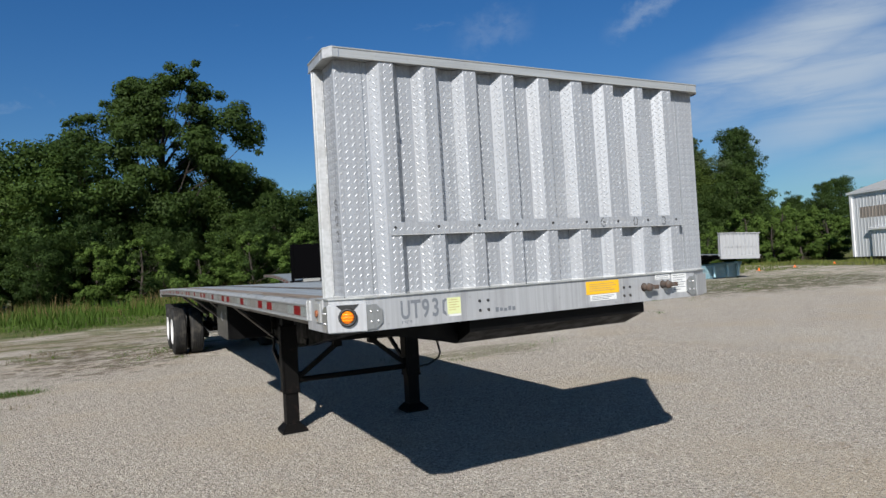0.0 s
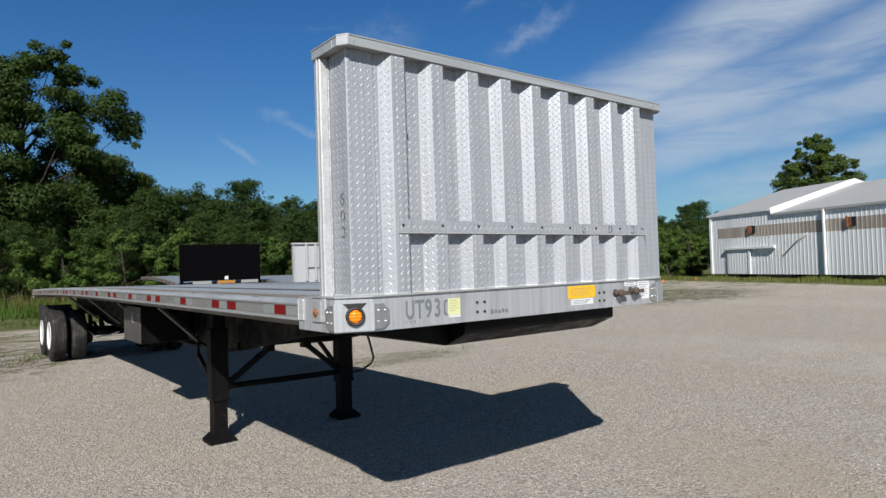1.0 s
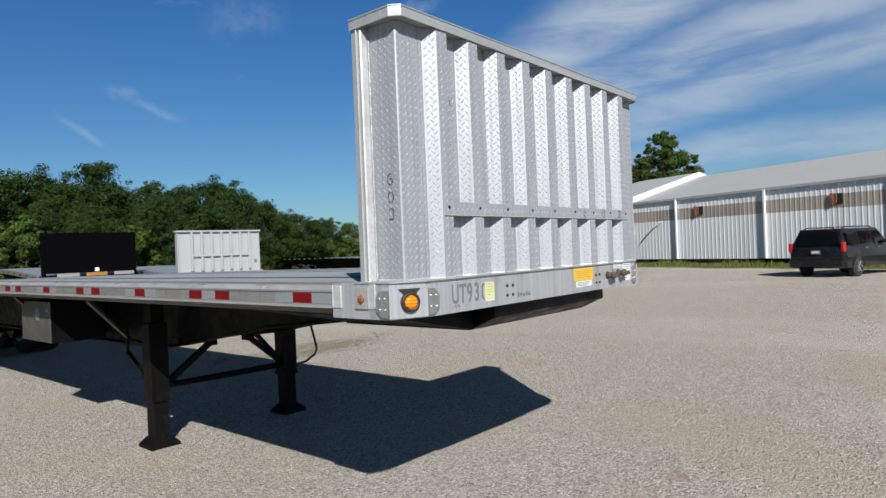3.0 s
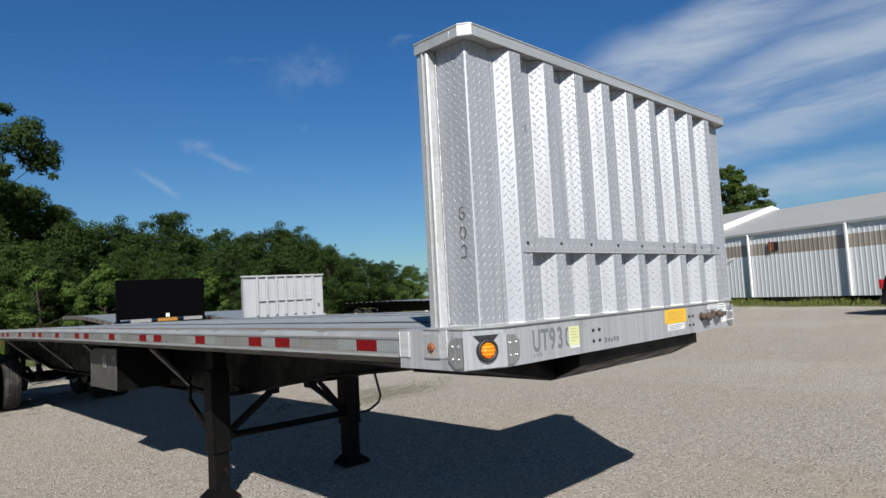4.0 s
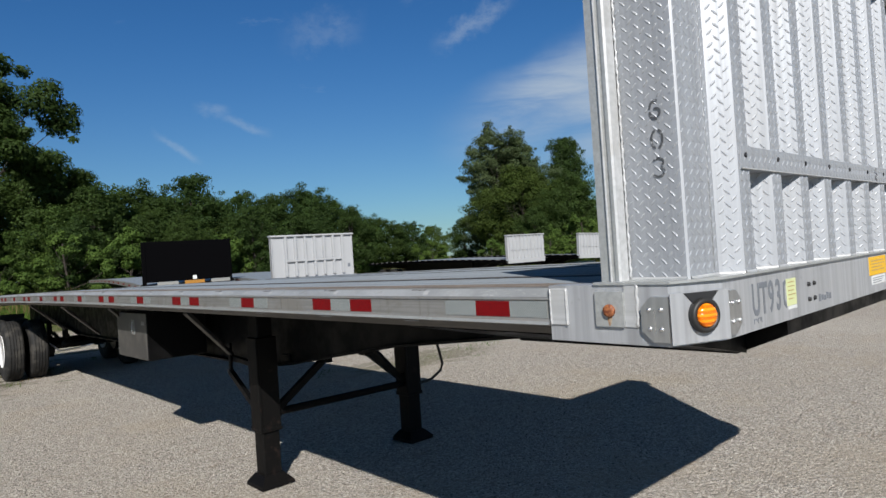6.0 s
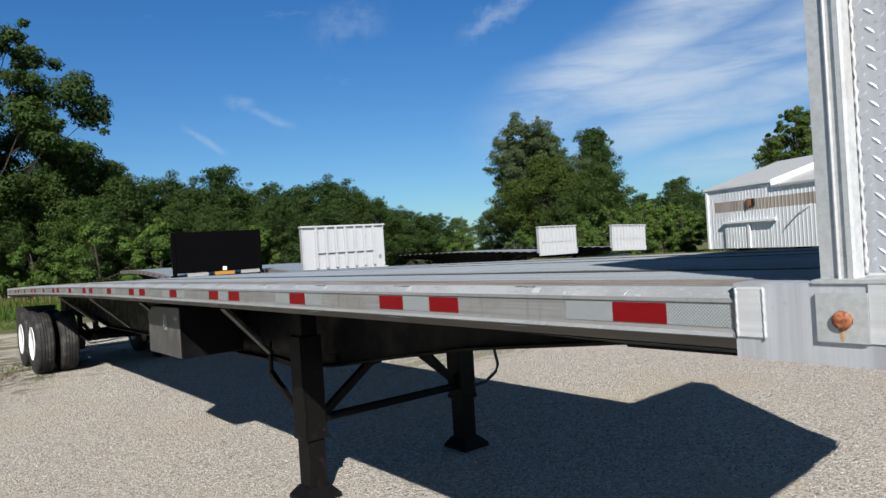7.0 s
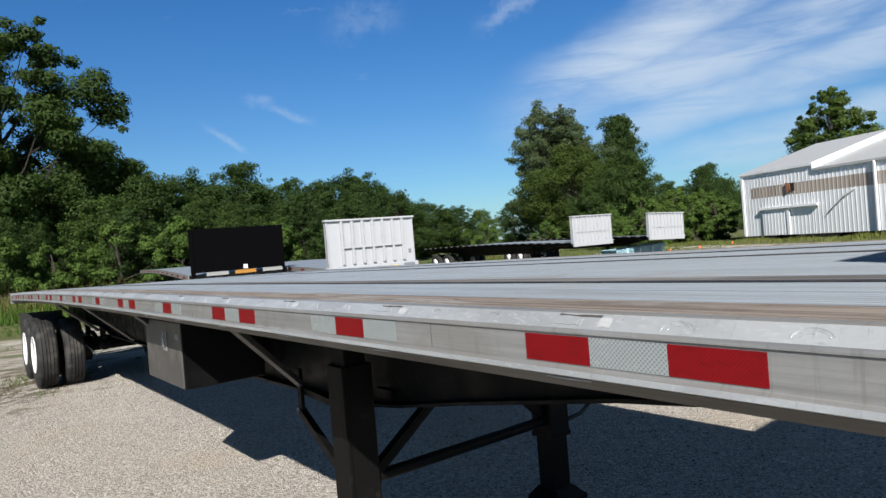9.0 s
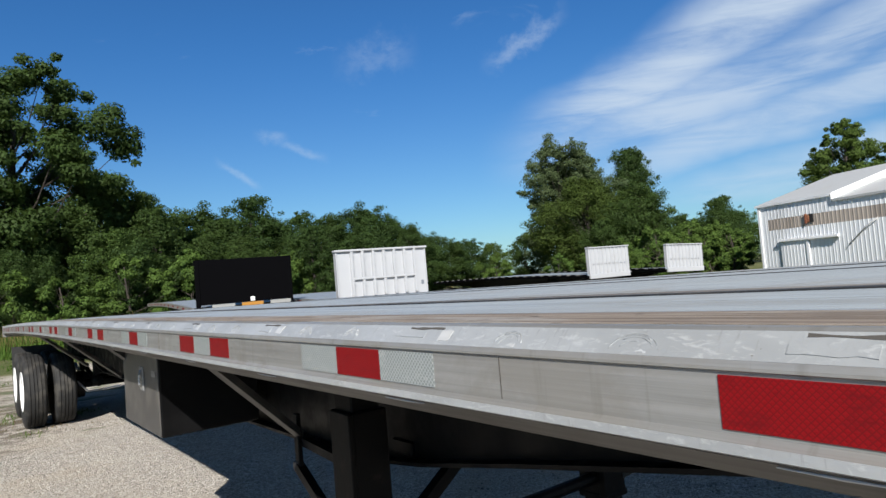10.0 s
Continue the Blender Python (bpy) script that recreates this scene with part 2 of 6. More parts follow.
vo = m.voronoi(170, m.coords((0, 1, 1), (45, 0, 0)), "DISTANCE_TO_EDGE", rand=0.0)
c = m.mix(m.ramp(vo, 0.08, 0.24), (0.275, 0.297, 0.297), (0.145, 0.168, 0.174))
c = m.mix(m.math("MULTIPLY", m.ramp(m.noise(1.0, m.coords((1, 28, 90)), 5, 0.7), 0.56, 0.66), 0.5), c, (0.34, 0.35, 0.345))
m.color(c).bump(vo, 0.3, 0.002)
MAT["tape_white"] = m.m
m = Mat("weathered_wood_strip", 0.85)
g = m.noise(1.0, m.coords((70, 1.4, 70)), 7, 0.68, 0.4)
c = m.mix(m.ramp(g, 0.36, 0.62), (0.085, 0.066, 0.052), (0.225, 0.188, 0.155))
c = m.mix(m.math("MULTIPLY", m.ramp(m.noise(1.0, m.coords((16, 2.2, 16)), 6, 0.7), 0.50, 0.64), 0.65), c, (0.265, 0.262, 0.255))
c = m.mix(m.math("MULTIPLY", m.ramp(m.noise(1.0, m.coords((26, 6, 26)), 5, 0.7), 0.58, 0.68), 0.7), c, (0.075, 0.058, 0.046))
m.color(m.mix(m.ramp(m.noise(1.0, m.coords((22, 9, 22)), 3), 0.70, 0.74), c, (0.022, 0.018, 0.016))).bump(g, 0.7, 0.005)
MAT["wood"] = m.m
m = Mat("dark_weathered_timber", 0.85)
g = m.noise(1.0, m.coords((45, 1.1, 45)), 6, 0.65, 0.3)
c = m.mix(m.ramp(g, 0.35, 0.62), (0.055, 0.050, 0.046), (0.15, 0.140, 0.130))
c = m.mix(m.math("MULTIPLY", m.ramp(m.noise(2.6, m.coords((1, 0.5, 1)), 5), 0.50, 0.66), 0.7), c, (0.22, 0.222, 0.222))
MAT["wood_dark"] = m.color(c).bump(g, 0.5, 0.004).m
m = Mat("dark_gap", 0.7, 0.0, (0.012, 0.013, 0.015))
m.color(m.mix(m.ramp(m.noise(4), 0.5, 0.8), (0.010, 0.011, 0.013), (0.05, 0.045, 0.04)))
MAT["gap"] = m.m
m = Mat("amber_lens", 0.18, 0.0)
w = m.math("SINE", m.math("MULTIPLY", m.axis(2), 420.0))
m.color(m.mix(m.ramp(w, -0.6, 0.8), (0.62, 0.135, 0.004), (0.88, 0.265, 0.010))).bump(w, 0.3, 0.002)
m.b.inputs["Subsurface Weight"].default_value = 0.15
MAT["amber"] = m.m
m = Mat("rusty_lens", 0.6, 0.0)
m.color(m.mix(m.ramp(m.noise(90), 0.4, 0.6), (0.12, 0.03, 0.012), (0.30, 0.11, 0.04)))
MAT["rust_lens"] = m.m
m = Mat("rusted_iron", 0.85, 0.2)
m.color(m.mix(m.ramp(m.noise(45, None, 5, 0.6), 0.4, 0.62), (0.078, 0.050, 0.038), (0.090, 0.083, 0.077))).bump(m.noise(70), 0.5, 0.004)
MAT["rust"] = m.m
m = Mat("rust_run_stain", 0.8)
m.color(m.mix(m.ramp(m.noise(1.0, m.coords((90, 90, 18)), 4, 0.6), 0.4, 0.6), (0.30, 0.25, 0.19), (0.22, 0.11, 0.045)))
MAT["rust_stain"] = m.m
MAT["rubber"] = Mat("black_rubber", 0.55, 0.0, (0.014, 0.014, 0.014)).m
MAT["rivet"] = aluminium("rivet_aluminium", (0.75, 0.75, 0.76), 0.3, 0.85, (0.5, 0.5, 0.5), 2, 0.2)
MAT["plate"] = aluminium("stamped_aluminium", (0.52, 0.53, 0.54), 0.36, 0.85, (0.4, 0.4, 0.4), 2, 0.4)
for nm, col in (("sticker_yellow", (0.62, 0.36, 0.012)), ("sticker_pale", (0.50, 0.54, 0.29)), ("sticker_white", (0.56, 0.575, 0.58)), ("plate_grey", (0.22, 0.225, 0.22)), ("plate_amber", (0.30, 0.14, 0.02)), ("ink", (0.07, 0.075, 0.08)), ("ink_grey", (0.13, 0.145, 0.17)), ("ink_rust", (0.34, 0.25, 0.12)), ("orange", (0.75, 0.15, 0.02))):
    m = Mat(nm, 0.5)
    m.color(m.mix(m.ramp(m.noise(30, None, 4), 0.55, 0.8), col, tuple(x * 0.72 for x in col)))
    MAT[nm] = m.m
m = Mat("worn_letter_paint", 0.5, 0.15)
m.color(m.mix(m.ramp(m.noise(1.0, m.coords((55, 55, 22)), 5, 0.7), 0.64, 0.74), (0.14, 0.155, 0.178), (0.37, 0.385, 0.40)))
MAT["ink_worn"] = m.m
m = Mat("worn_black_stencil", 0.5, 0.1)
m.color(m.mix(m.ramp(m.noise(1.0, m.coords((70, 70, 70)), 4, 0.7), 0.56, 0.62), (0.06, 0.064, 0.07), (0.36, 0.375, 0.39)))
MAT["ink_stencil"] = m.m
m = Mat("white_painted_metal", 0.38, 0.1)
c = m.mix(m.ramp(m.noise(2.2, m.coords((1, 1, 0.3)), 5), 0.5, 0.8), (0.345, 0.356, 0.374), (0.275, 0.281, 0.292))
MAT["white"] = m.color(c).m
m = Mat("white_barn_steel", 0.42, 0.0)
c = m.mix(m.ramp(m.noise(0.5, m.coords((1, 1, 0.15)), 6), 0.45, 0.75), (0.63, 0.65, 0.67), (0.53, 0.545, 0.56))
MAT["barn"] = m.color(c).m
m = Mat("brown_barn_band", 0.5, 0.0)
c = m.mix(m.ramp(m.noise(0.8, m.coords((1, 1, 0.2)), 5), 0.4, 0.7), (0.34, 0.295, 0.255), (0.26, 0.225, 0.195))
MAT["band"] = m.color(c).m
m = Mat("barn_roof_steel", 0.5, 0.2)
w = m.math("FRACT", m.math("MULTIPLY", m.axis(0), 3.3))
c = m.mix(m.ramp(w, 0.86, 0.97), (0.40, 0.41, 0.41), (0.29, 0.30, 0.30))
c = m.mix(m.ramp(m.noise(0.35, None, 6), 0.45, 0.75), c, (0.38, 0.38, 0.365))
MAT["roof"] = m.color(c).m
MAT["barn_trim"] = Mat("white_trim", 0.45, 0.0, (0.66, 0.67, 0.68)).m
m = Mat("dark_foundation", 0.9)
m.color(m.mix(m.ramp(m.noise(3), 0.4, 0.7), (0.07, 0.045, 0.035), (0.15, 0.10, 0.08)))
MAT["found"] = m.m
m = Mat("brown_shutter", 0.6)
m.color(m.mix(m.ramp(m.noise(6), 0.4, 0.7), (0.17, 0.055, 0.028), (0.27, 0.12, 0.055)))
MAT["shutter"] = m.m
MAT["void"] = Mat("dark_opening", 0.9, 0.0, (0.01, 0.009, 0.008)).m
m = Mat("black_car_paint", 0.22, 0.0, spec=0.25)
m.b.inputs["Coat Weight"].default_value = 0.2
m.b.inputs["Coat Roughness"].default_value = 0.05
m.color(m.mix(m.ramp(m.noise(3), 0.4, 0.8), (0.006, 0.006, 0.008), (0.016, 0.015, 0.014)))
MAT["car"] = m.m
MAT["car_glass"] = Mat("tinted_glass", 0.05, 0.0, (0.006, 0.007, 0.008), 0.7).m
MAT["tail"] = Mat("red_lens", 0.15, 0.0, (0.32, 0.008, 0.010)).m
MAT["chrome"] = Mat("polished_wheel", 0.22, 0.9, (0.62, 0.62, 0.63)).m
m = Mat("pale_blue_paint", 0.5)
m.color(m.mix(m.ramp(m.noise(4, None, 5), 0.45, 0.7), (0.30, 0.48, 0.56), (0.40, 0.54, 0.58)))
MAT["blue"] = m.m

# gravel yard that turns to grass along the wood and along the barn
m = Mat("gravel_and_grass", 0.92, 0.0, spec=0.25)
px, py = m.axis(0), m.axis(1)
stone = m.voronoi(48, None, "F1", "Color")
sep = m.n.new("ShaderNodeSeparateColor")
m.l.new(stone, sep.inputs[0])
sd = m.voronoi(48)
sd2 = m.voronoi(125)
s2c = m.voronoi(125, None, "F1", "Color")
sep2 = m.n.new("ShaderNodeSeparateColor")
m.l.new(s2c, sep2.inputs[0])
c = m.mix(sep.outputs[0], (0.155, 0.145, 0.130), (0.61, 0.575, 0.523))
c2 = m.mix(sep2.outputs[0], (0.14, 0.131, 0.118), (0.62, 0.585, 0.533))
c = m.mix(m.ramp(m.noise(17, None, 3), 0.40, 0.56), c, c2)
c = m.mix(m.math("MULTIPLY", sep.outputs[1], 0.22), c, (0.42, 0.33, 0.235))
c = m.mix(m.math("MULTIPLY", m.ramp(sd, 0.50, 0.80), 0.30), c, (0.15, 0.132, 0.108))
c = m.mix(m.math("MULTIPLY", m.ramp(m.noise(33, None, 3, 0.6), 0.55, 0.65), 0.5), c, (0.13, 0.117, 0.10))
c = m.mix(m.math("MULTIPLY", m.ramp(m.noise(21, m.coords((1, 1, 1), (0, 0, 40)), 3, 0.6), 0.60, 0.70), 0.5), c, (0.58, 0.55, 0.49))
c = m.mix(m.math("MULTIPLY", m.ramp(m.noise(0.45, None, 6, 0.6), 0.46, 0.66), 0.6), c, (0.37, 0.32, 0.25))
c = m.mix(m.math("MULTIPLY", m.ramp(m.noise(0.16, m.coords((1, 0.5, 1)), 5, 0.6), 0.48, 0.68), 0.4), c, (0.50, 0.475, 0.43))
litter = m.ramp(m.noise(1.0, m.coords((2.2, 4.6, 1), (0, 0, 15)), 7, 0.72, 0.9), 0.57, 0.66)
where = m.ramp(m.noise(0.33, None, 4, 0.6), 0.42, 0.60)
c = m.mix(m.math("MULTIPLY", m.math("MULTIPLY", litter, where), 0.55), c, (0.21, 0.165, 0.115))
lx = m.math("MULTIPLY", m.math("ADD", px, 1.2), 0.42)
ly = m.math("MULTIPLY", m.math("SUBTRACT", py, 13.2), 0.26)
near = m.ramp(m.math("ADD", m.math("MULTIPLY", lx, lx), m.math("MULTIPLY", ly, ly)), 0.25, 1.6, 1.0, 0.0)
debris = m.ramp(m.math("ADD", m.noise(2.6, m.coords((1, 1.3, 1)), 8, 0.75, 0.6), m.math("MULTIPLY", near, 0.10)), 0.56, 0.64)
c = m.mix(m.math("MULTIPLY", m.math("MULTIPLY", debris, near), 0.85), c, (0.085, 0.068, 0.045))
for cx, cy, rx, ry, tone, amount in ((22.5, 14.0, 8.0, 5.0, (0.07, 0.072, 0.034), 0.9), (4.9, 6.9, 1.6, 0.8, (0.12, 0.115, 0.065), 0.6), (-2.4, 8.8, 0.5, 0.35, (0.07, 0.11, 0.025), 0.8), (-2.0, 18.0, 5.0, 2.2, (0.16, 0.13, 0.08), 0.6)):
    lx = m.math("MULTIPLY", m.math("SUBTRACT", px, cx), 1.0 / rx)
    ly = m.math("MULTIPLY", m.math("SUBTRACT", py, cy), 1.0 / ry)
    spot = m.ramp(m.math("ADD", m.math("MULTIPLY", lx, lx), m.math("MULTIPLY", ly, ly)), 0.2, 1.3, 1.0, 0.0)
    torn = m.ramp(m.math("ADD", m.noise(2.1, m.coords((0.7, 1.9, 1)), 8, 0.74, 0.7), m.math("MULTIPLY", spot, 0.10)), 0.52, 0.60)
    c = m.mix(m.math("MULTIPLY", m.math("MULTIPLY", torn, spot), amount), c, tone)
soil = m.mix(m.ramp(m.noise(1.6, None, 6), 0.35, 0.65), (0.055, 0.082, 0.02), (0.13, 0.122, 0.055))
wav = m.math("MULTIPLY", m.math("SUBTRACT", m.noise(0.35, None, 5, 0.6), 0.5), 9.0)
edge1 = m.math("ADD", m.math("SUBTRACT", py, 21.5), wav)
side = m.math("ADD", m.math("MULTIPLY", m.math("SUBTRACT", px, 46.11), -0.9272), m.math("MULTIPLY", m.math("SUBTRACT", py, 24.95), 0.3746))
edge2 = m.math("ADD", m.math("SUBTRACT", 5.0, side), m.math("MULTIPLY", wav, 0.35))
edge1 = m.math("SUBTRACT", edge1, m.ramp(px, 10.0, 18.0, 0.0, 8.0))
grass = m.math("MAXIMUM", m.ramp(edge1, -1.2, 1.0), m.ramp(edge2, -0.8, 0.6))
patch = m.ramp(m.math("ADD", m.noise(0.9, m.coords((0.6, 1.6, 1)), 6, 0.65), m.ramp(py, 7.0, 17.0, -0.14, 0.075)), 0.56, 0.64)
grass = m.math("MAXIMUM", grass, m.math("MULTIPLY", patch, 0.75))
m.color(m.mix(grass, c, soil))
hh = m.math("ADD", m.math("SUBTRACT", 1.0, sd), m.math("MULTIPLY", m.math("SUBTRACT", 1.0, sd2), 0.5))
m.bump(m.math("ADD", m.math("MULTIPLY", hh, 0.6), m.math("MULTIPLY", m.noise(34, None, 4, 0.7), 1.6)), 1.0, 0.016)
MAT["ground"] = m.m

m = Mat("pebble", 0.9, 0.0, spec=0.25)
geo = m.n.new("ShaderNodeNewGeometry")
c = m.mix(geo.outputs["Random Per Island"], (0.15, 0.14, 0.124), (0.40, 0.376, 0.337))
MAT["pebble"] = m.color(c).bump(m.noise(60), 0.3, 0.004).m


def leaf_material(name, dark, light):
    mm = Mat(name, 0.65, 0.0, spec=0.12)
    gg = mm.n.new("ShaderNodeNewGeometry")
    cc = mm.mix(gg.outputs["Random Per Island"], dark, light)
    cc = mm.mix(mm.ramp(mm.noise(0.5, None, 4), 0.4, 0.65, 0.0, 0.5), cc, tuple(x * 0.62 for x in dark))
    cc = mm.mix(mm.math("MULTIPLY", mm.per_object(), 0.35), cc, (light[0] * 1.15, light[1] * 0.95, light[2] * 0.7))
    mm.color(cc)
    tr = mm.n.new("ShaderNodeBsdfTranslucent")
    mm.put(tr.inputs["Color"], mm.mix(0.5, cc, (0.12, 0.20, 0.025)))
    mx = mm.n.new("ShaderNodeMixShader")
    mx.inputs[0].default_value = 0.22
    mm.l.new(mm.b.outputs[0], mx.inputs[1])
    mm.l.new(tr.outputs[0], mx.inputs[2])
    mm.l.new(mx.outputs[0], mm.n["Material Output"].inputs[0])
    return mm.m


MAT["leaf"] = leaf_material("broad_leaf", (0.0140, 0.0310, 0.0090), (0.0380, 0.0690, 0.0175))
MAT["leaf_light"] = leaf_material("light_leaf", (0.0240, 0.0500, 0.0115), (0.0640, 0.1050, 0.0240))
MAT["leaf_grey"] = leaf_material("silvery_leaf", (0.0300, 0.0500, 0.0210), (0.0780, 0.1060, 0.0500))
MAT["leaf_maple"] = leaf_material("maple_leaf", (0.024, 0.045, 0.010), (0.052, 0.080, 0.018))
MAT["leaf_shrub"] = leaf_material("shrub_leaf", (0.0300, 0.0640, 0.0140), (0.0820, 0.1380, 0.0310))
MAT["litter"] = leaf_material("dead_leaf", (0.060, 0.042, 0.024), (0.15, 0.11, 0.066))
MAT["seed"] = leaf_material("seed_heads", (0.088, 0.066, 0.031), (0.185, 0.145, 0.075))
MAT["weed"] = leaf_material("tall_grass", (0.024, 0.066, 0.010), (0.070, 0.120, 0.022))
MAT["verge"] = leaf_material("dry_verge_grass", (0.045, 0.075, 0.018), (0.135, 0.155, 0.048))
m = Mat("bark", 0.9)
m.color(m.mix(m.ramp(m.noise(1.0, m.coords((9, 9, 1.5)), 5), 0.35, 0.65), (0.016, 0.013, 0.010), (0.048, 0.039, 0.031))).bump(m.noise(1.0, m.coords((14, 14, 2)), 4), 0.7, 0.03)
MAT["bark"] = m.m


# ---------- mesh helpers ----------
def part(name, bm, material, parent=None, label="", smooth=False):
    me = bpy.data.meshes.new(name)
    bm.to_mesh(me)
    bm.free()
    if smooth:
        me.polygons.foreach_set("use_smooth", [True] * len(me.polygons))
    me.materials.append(MAT[material])
    ob = new(name, me)
    ob.parent = parent
    if label:
        tagged(ob, label)
    return ob


def raw(name, verts, faces, material, parent=None, label="", smooth=False):
    me = bpy.data.meshes.new(name)
    me.from_pydata(verts, [], faces)
    if smooth:
        me.polygons.foreach_set("use_smooth", [True] * len(me.polygons))
    me.materials.append(MAT[material])
    ob = new(name, me)
    ob.parent = parent
    if label:
        tagged(ob, label)
    return ob


def thing(name, label, category, group="", at=None):
    ob = new(name)
    ob.empty_display_size = 0.2
    if at is not None:
        ob.matrix_world = at
    return tagged(ob, label, category, group)


def add_box(bm, x0, x1, y0, y1, z0, z1, bevel=0.0):
    vs = [bm.verts.new((x, y, z)) for x in (x0, x1) for y in (y0, y1) for z in (z0, z1)]
    fs = [(0, 1, 3, 2), (4, 6, 7, 5), (0, 4, 5, 1), (2, 3, 7, 6), (0, 2, 6, 4), (1, 5, 7, 3)]
    faces = [bm.faces.new([vs[i] for i in f]) for f in fs]
    if bevel:
        es = list({e for f in faces for e in f.edges})
        bmesh.ops.bevel(bm, geom=es, offset=bevel, segments=1, affect="EDGES", profile=0.5)
    return vs


def boxed(x0, x1, y0, y1, z0, z1, bevel=0.0):
    bm = bmesh.new()
    add_box(bm, x0, x1, y0, y1, z0, z1, bevel)
    return bm


def add_prism(bm, pts, axis, a, b):
    """A closed outline pts, in the other two axes in order, drawn out along axis from a to b."""
    def place(p, q):
        v = list(p)
        v.insert(axis, q)
        return bm.verts.new(v)
    lo, hi = [place(p, a) for p in pts], [place(p, b) for p in pts]
    k = len(pts)
    for i in range(k):
        bm.faces.new((lo[i], lo[(i + 1) % k], hi[(i + 1) % k], hi[i]))
    bm.faces.new(lo[::-1])
    bm.faces.new(hi)
    bmesh.ops.recalc_face_normals(bm, faces=bm.faces[:])
    return bm


def prism(pts, axis, a, b):
    return add_prism(bmesh.new(), pts, axis, a, b)


def add_tube(bm, pts, radius, sides=10, square=False, caps=True):
    """A round or square bar along a line of points; radius may be one number or one a point."""
    pts = [Vector(p) for p in pts]
    rad = [float(r) for r in (radius if isinstance(radius, (list, tuple)) else [radius] * len(pts))]
    rings = []
    for i, p in enumerate(pts):
        d = (pts[min(i + 1, len(pts) - 1)] - pts[max(i - 1, 0)]).normalized()
        up = Vector((0, 0, 1)) if abs(d.z) < 0.92 else Vector((0, 1, 0))
        u = d.cross(up).normalized()
        v = d.cross(u).normalized()
        k = 4 if square else sides
        off = math.pi / 4 if square else 0
        rings.append([bm.verts.new(p + rad[i] * (math.cos(off + 2 * math.pi * j / k) * u + math.sin(off + 2 * math.pi * j / k) * v)) for j in range(k)])
    for a, b in zip(rings, rings[1:]):
        for j in range(len(a)):
            bm.faces.new((a[j], a[(j + 1) % len(a)], b[(j + 1) % len(a)], b[j]))
    if caps:
        bm.faces.new(rings[0][::-1])
        bm.faces.new(rings[-1])
    bmesh.ops.recalc_face_normals(bm, faces=bm.faces[:])
    return bm


def tube(pts, radius, sides=10, square=False):
    return add_tube(bmesh.new(), pts, radius, sides, square)


def lathe(profile, sides=32, axis=0):
    """Outline of (along axis, radius) turned about the axis."""
    bm = bmesh.new()
    rings = []
    for a, r in profile:
        ring = []
        for j in range(sides):
            t = 2 * math.pi * j / sides
            p = [r * math.cos(t), r * math.sin(t)]
            p.insert(axis, a)
            ring.append(bm.verts.new(p))
        rings.append(ring)
    for a, b in zip(rings, rings[1:]):
        for j in range(sides):
            bm.faces.new((a[j], a[(j + 1) % sides], b[(j + 1) % sides], b[j]))
    bm.faces.new(rings[0][::-1])
    bm.faces.new(rings[-1])
    bmesh.ops.recalc_face_normals(bm, faces=bm.faces[:])
    return bm


def text_mesh(name, body, size, m, material, parent, depth=0.0006, label="", width=1.0, bold=0.0):
    cu = bpy.data.curves.new(name, "FONT")
    cu.body, cu.size, cu.extrude = body, size, depth
    cu.offset = bold
    cu.align_x, cu.align_y = "CENTER", "CENTER"
    tmp = new(name, cu)
    dg = bpy.context.evaluated_depsgraph_get()
    me = bpy.data.meshes.new_from_object(tmp.evaluated_get(dg))
    bpy.data.objects.remove(tmp)
    me.transform(m @ Matrix.Diagonal((width, 1, 1, 1)))
    me.materials.clear()
    me.materials.append(MAT[material])
    ob = new(name, me)
    ob.parent = parent
    if label:
        tagged(ob, label)
    return ob


# ---------- ground ----------
def build_ground():
    xs = sorted({*np.linspace(-700, -60, 9), *np.linspace(-60, 110, 120), *np.linspace(110, 900, 10)})
    ys = sorted({*np.linspace(-700, -20, 9), *np.linspace(-20, 90, 90), *np.linspace(90, 900, 10)})
    verts = []
    for y in ys:
        for x in xs:
            far = min(1.0, max(0.0, (math.hypot(x - 1, y - 5) - 14) / 20))
            z = far * 0.10 * noise.noise(Vector((x * 0.09, y * 0.09, 0.3)))
            z += 0.012 * noise.noise(Vector((x * 0.5, y * 0.5, 2.0))) * (0.2 + far)
            verts.append((x, y, z))
    n = len(xs)
    faces = [(j * n + i, j * n + i + 1, (j + 1) * n + i + 1, (j + 1) * n + i) for j in range(len(ys) - 1) for i in range(n - 1)]
    ob = raw("ground", verts, faces, "ground", smooth=True)
    tagged(ob, "pale limestone gravel yard turning to rough grass", "ground", kind="structure")


build_ground()

# ---------- the flatbed trailer ----------
LEN, WID = 13.72, 2.59
trailer = thing("flatbed_trailer", "aluminium flatbed semi-trailer with tread-plate headboard on black landing legs", "trailer")


def long_bar(pts, a, b):
    """A bar along y with rings of points, so that it can follow the droop of the frame."""
    bm = bmesh.new()
    rows = [[bm.verts.new((x, y, z)) for x, z in pts] for y in (a, 2.5, 5.0, 6.5, 8.0, 9.5, 11.0, 12.4, b)]
    k = len(pts)
    for lo, hi in zip(rows, rows[1:]):
        for i in range(k):
            bm.faces.new((lo[i], lo[(i + 1) % k], hi[(i + 1) % k], hi[i]))
    bm.faces.new(rows[0][::-1])
    bm.faces.new(rows[-1])
    bmesh.ops.recalc_face_normals(bm, faces=bm.faces[:])
    return bm


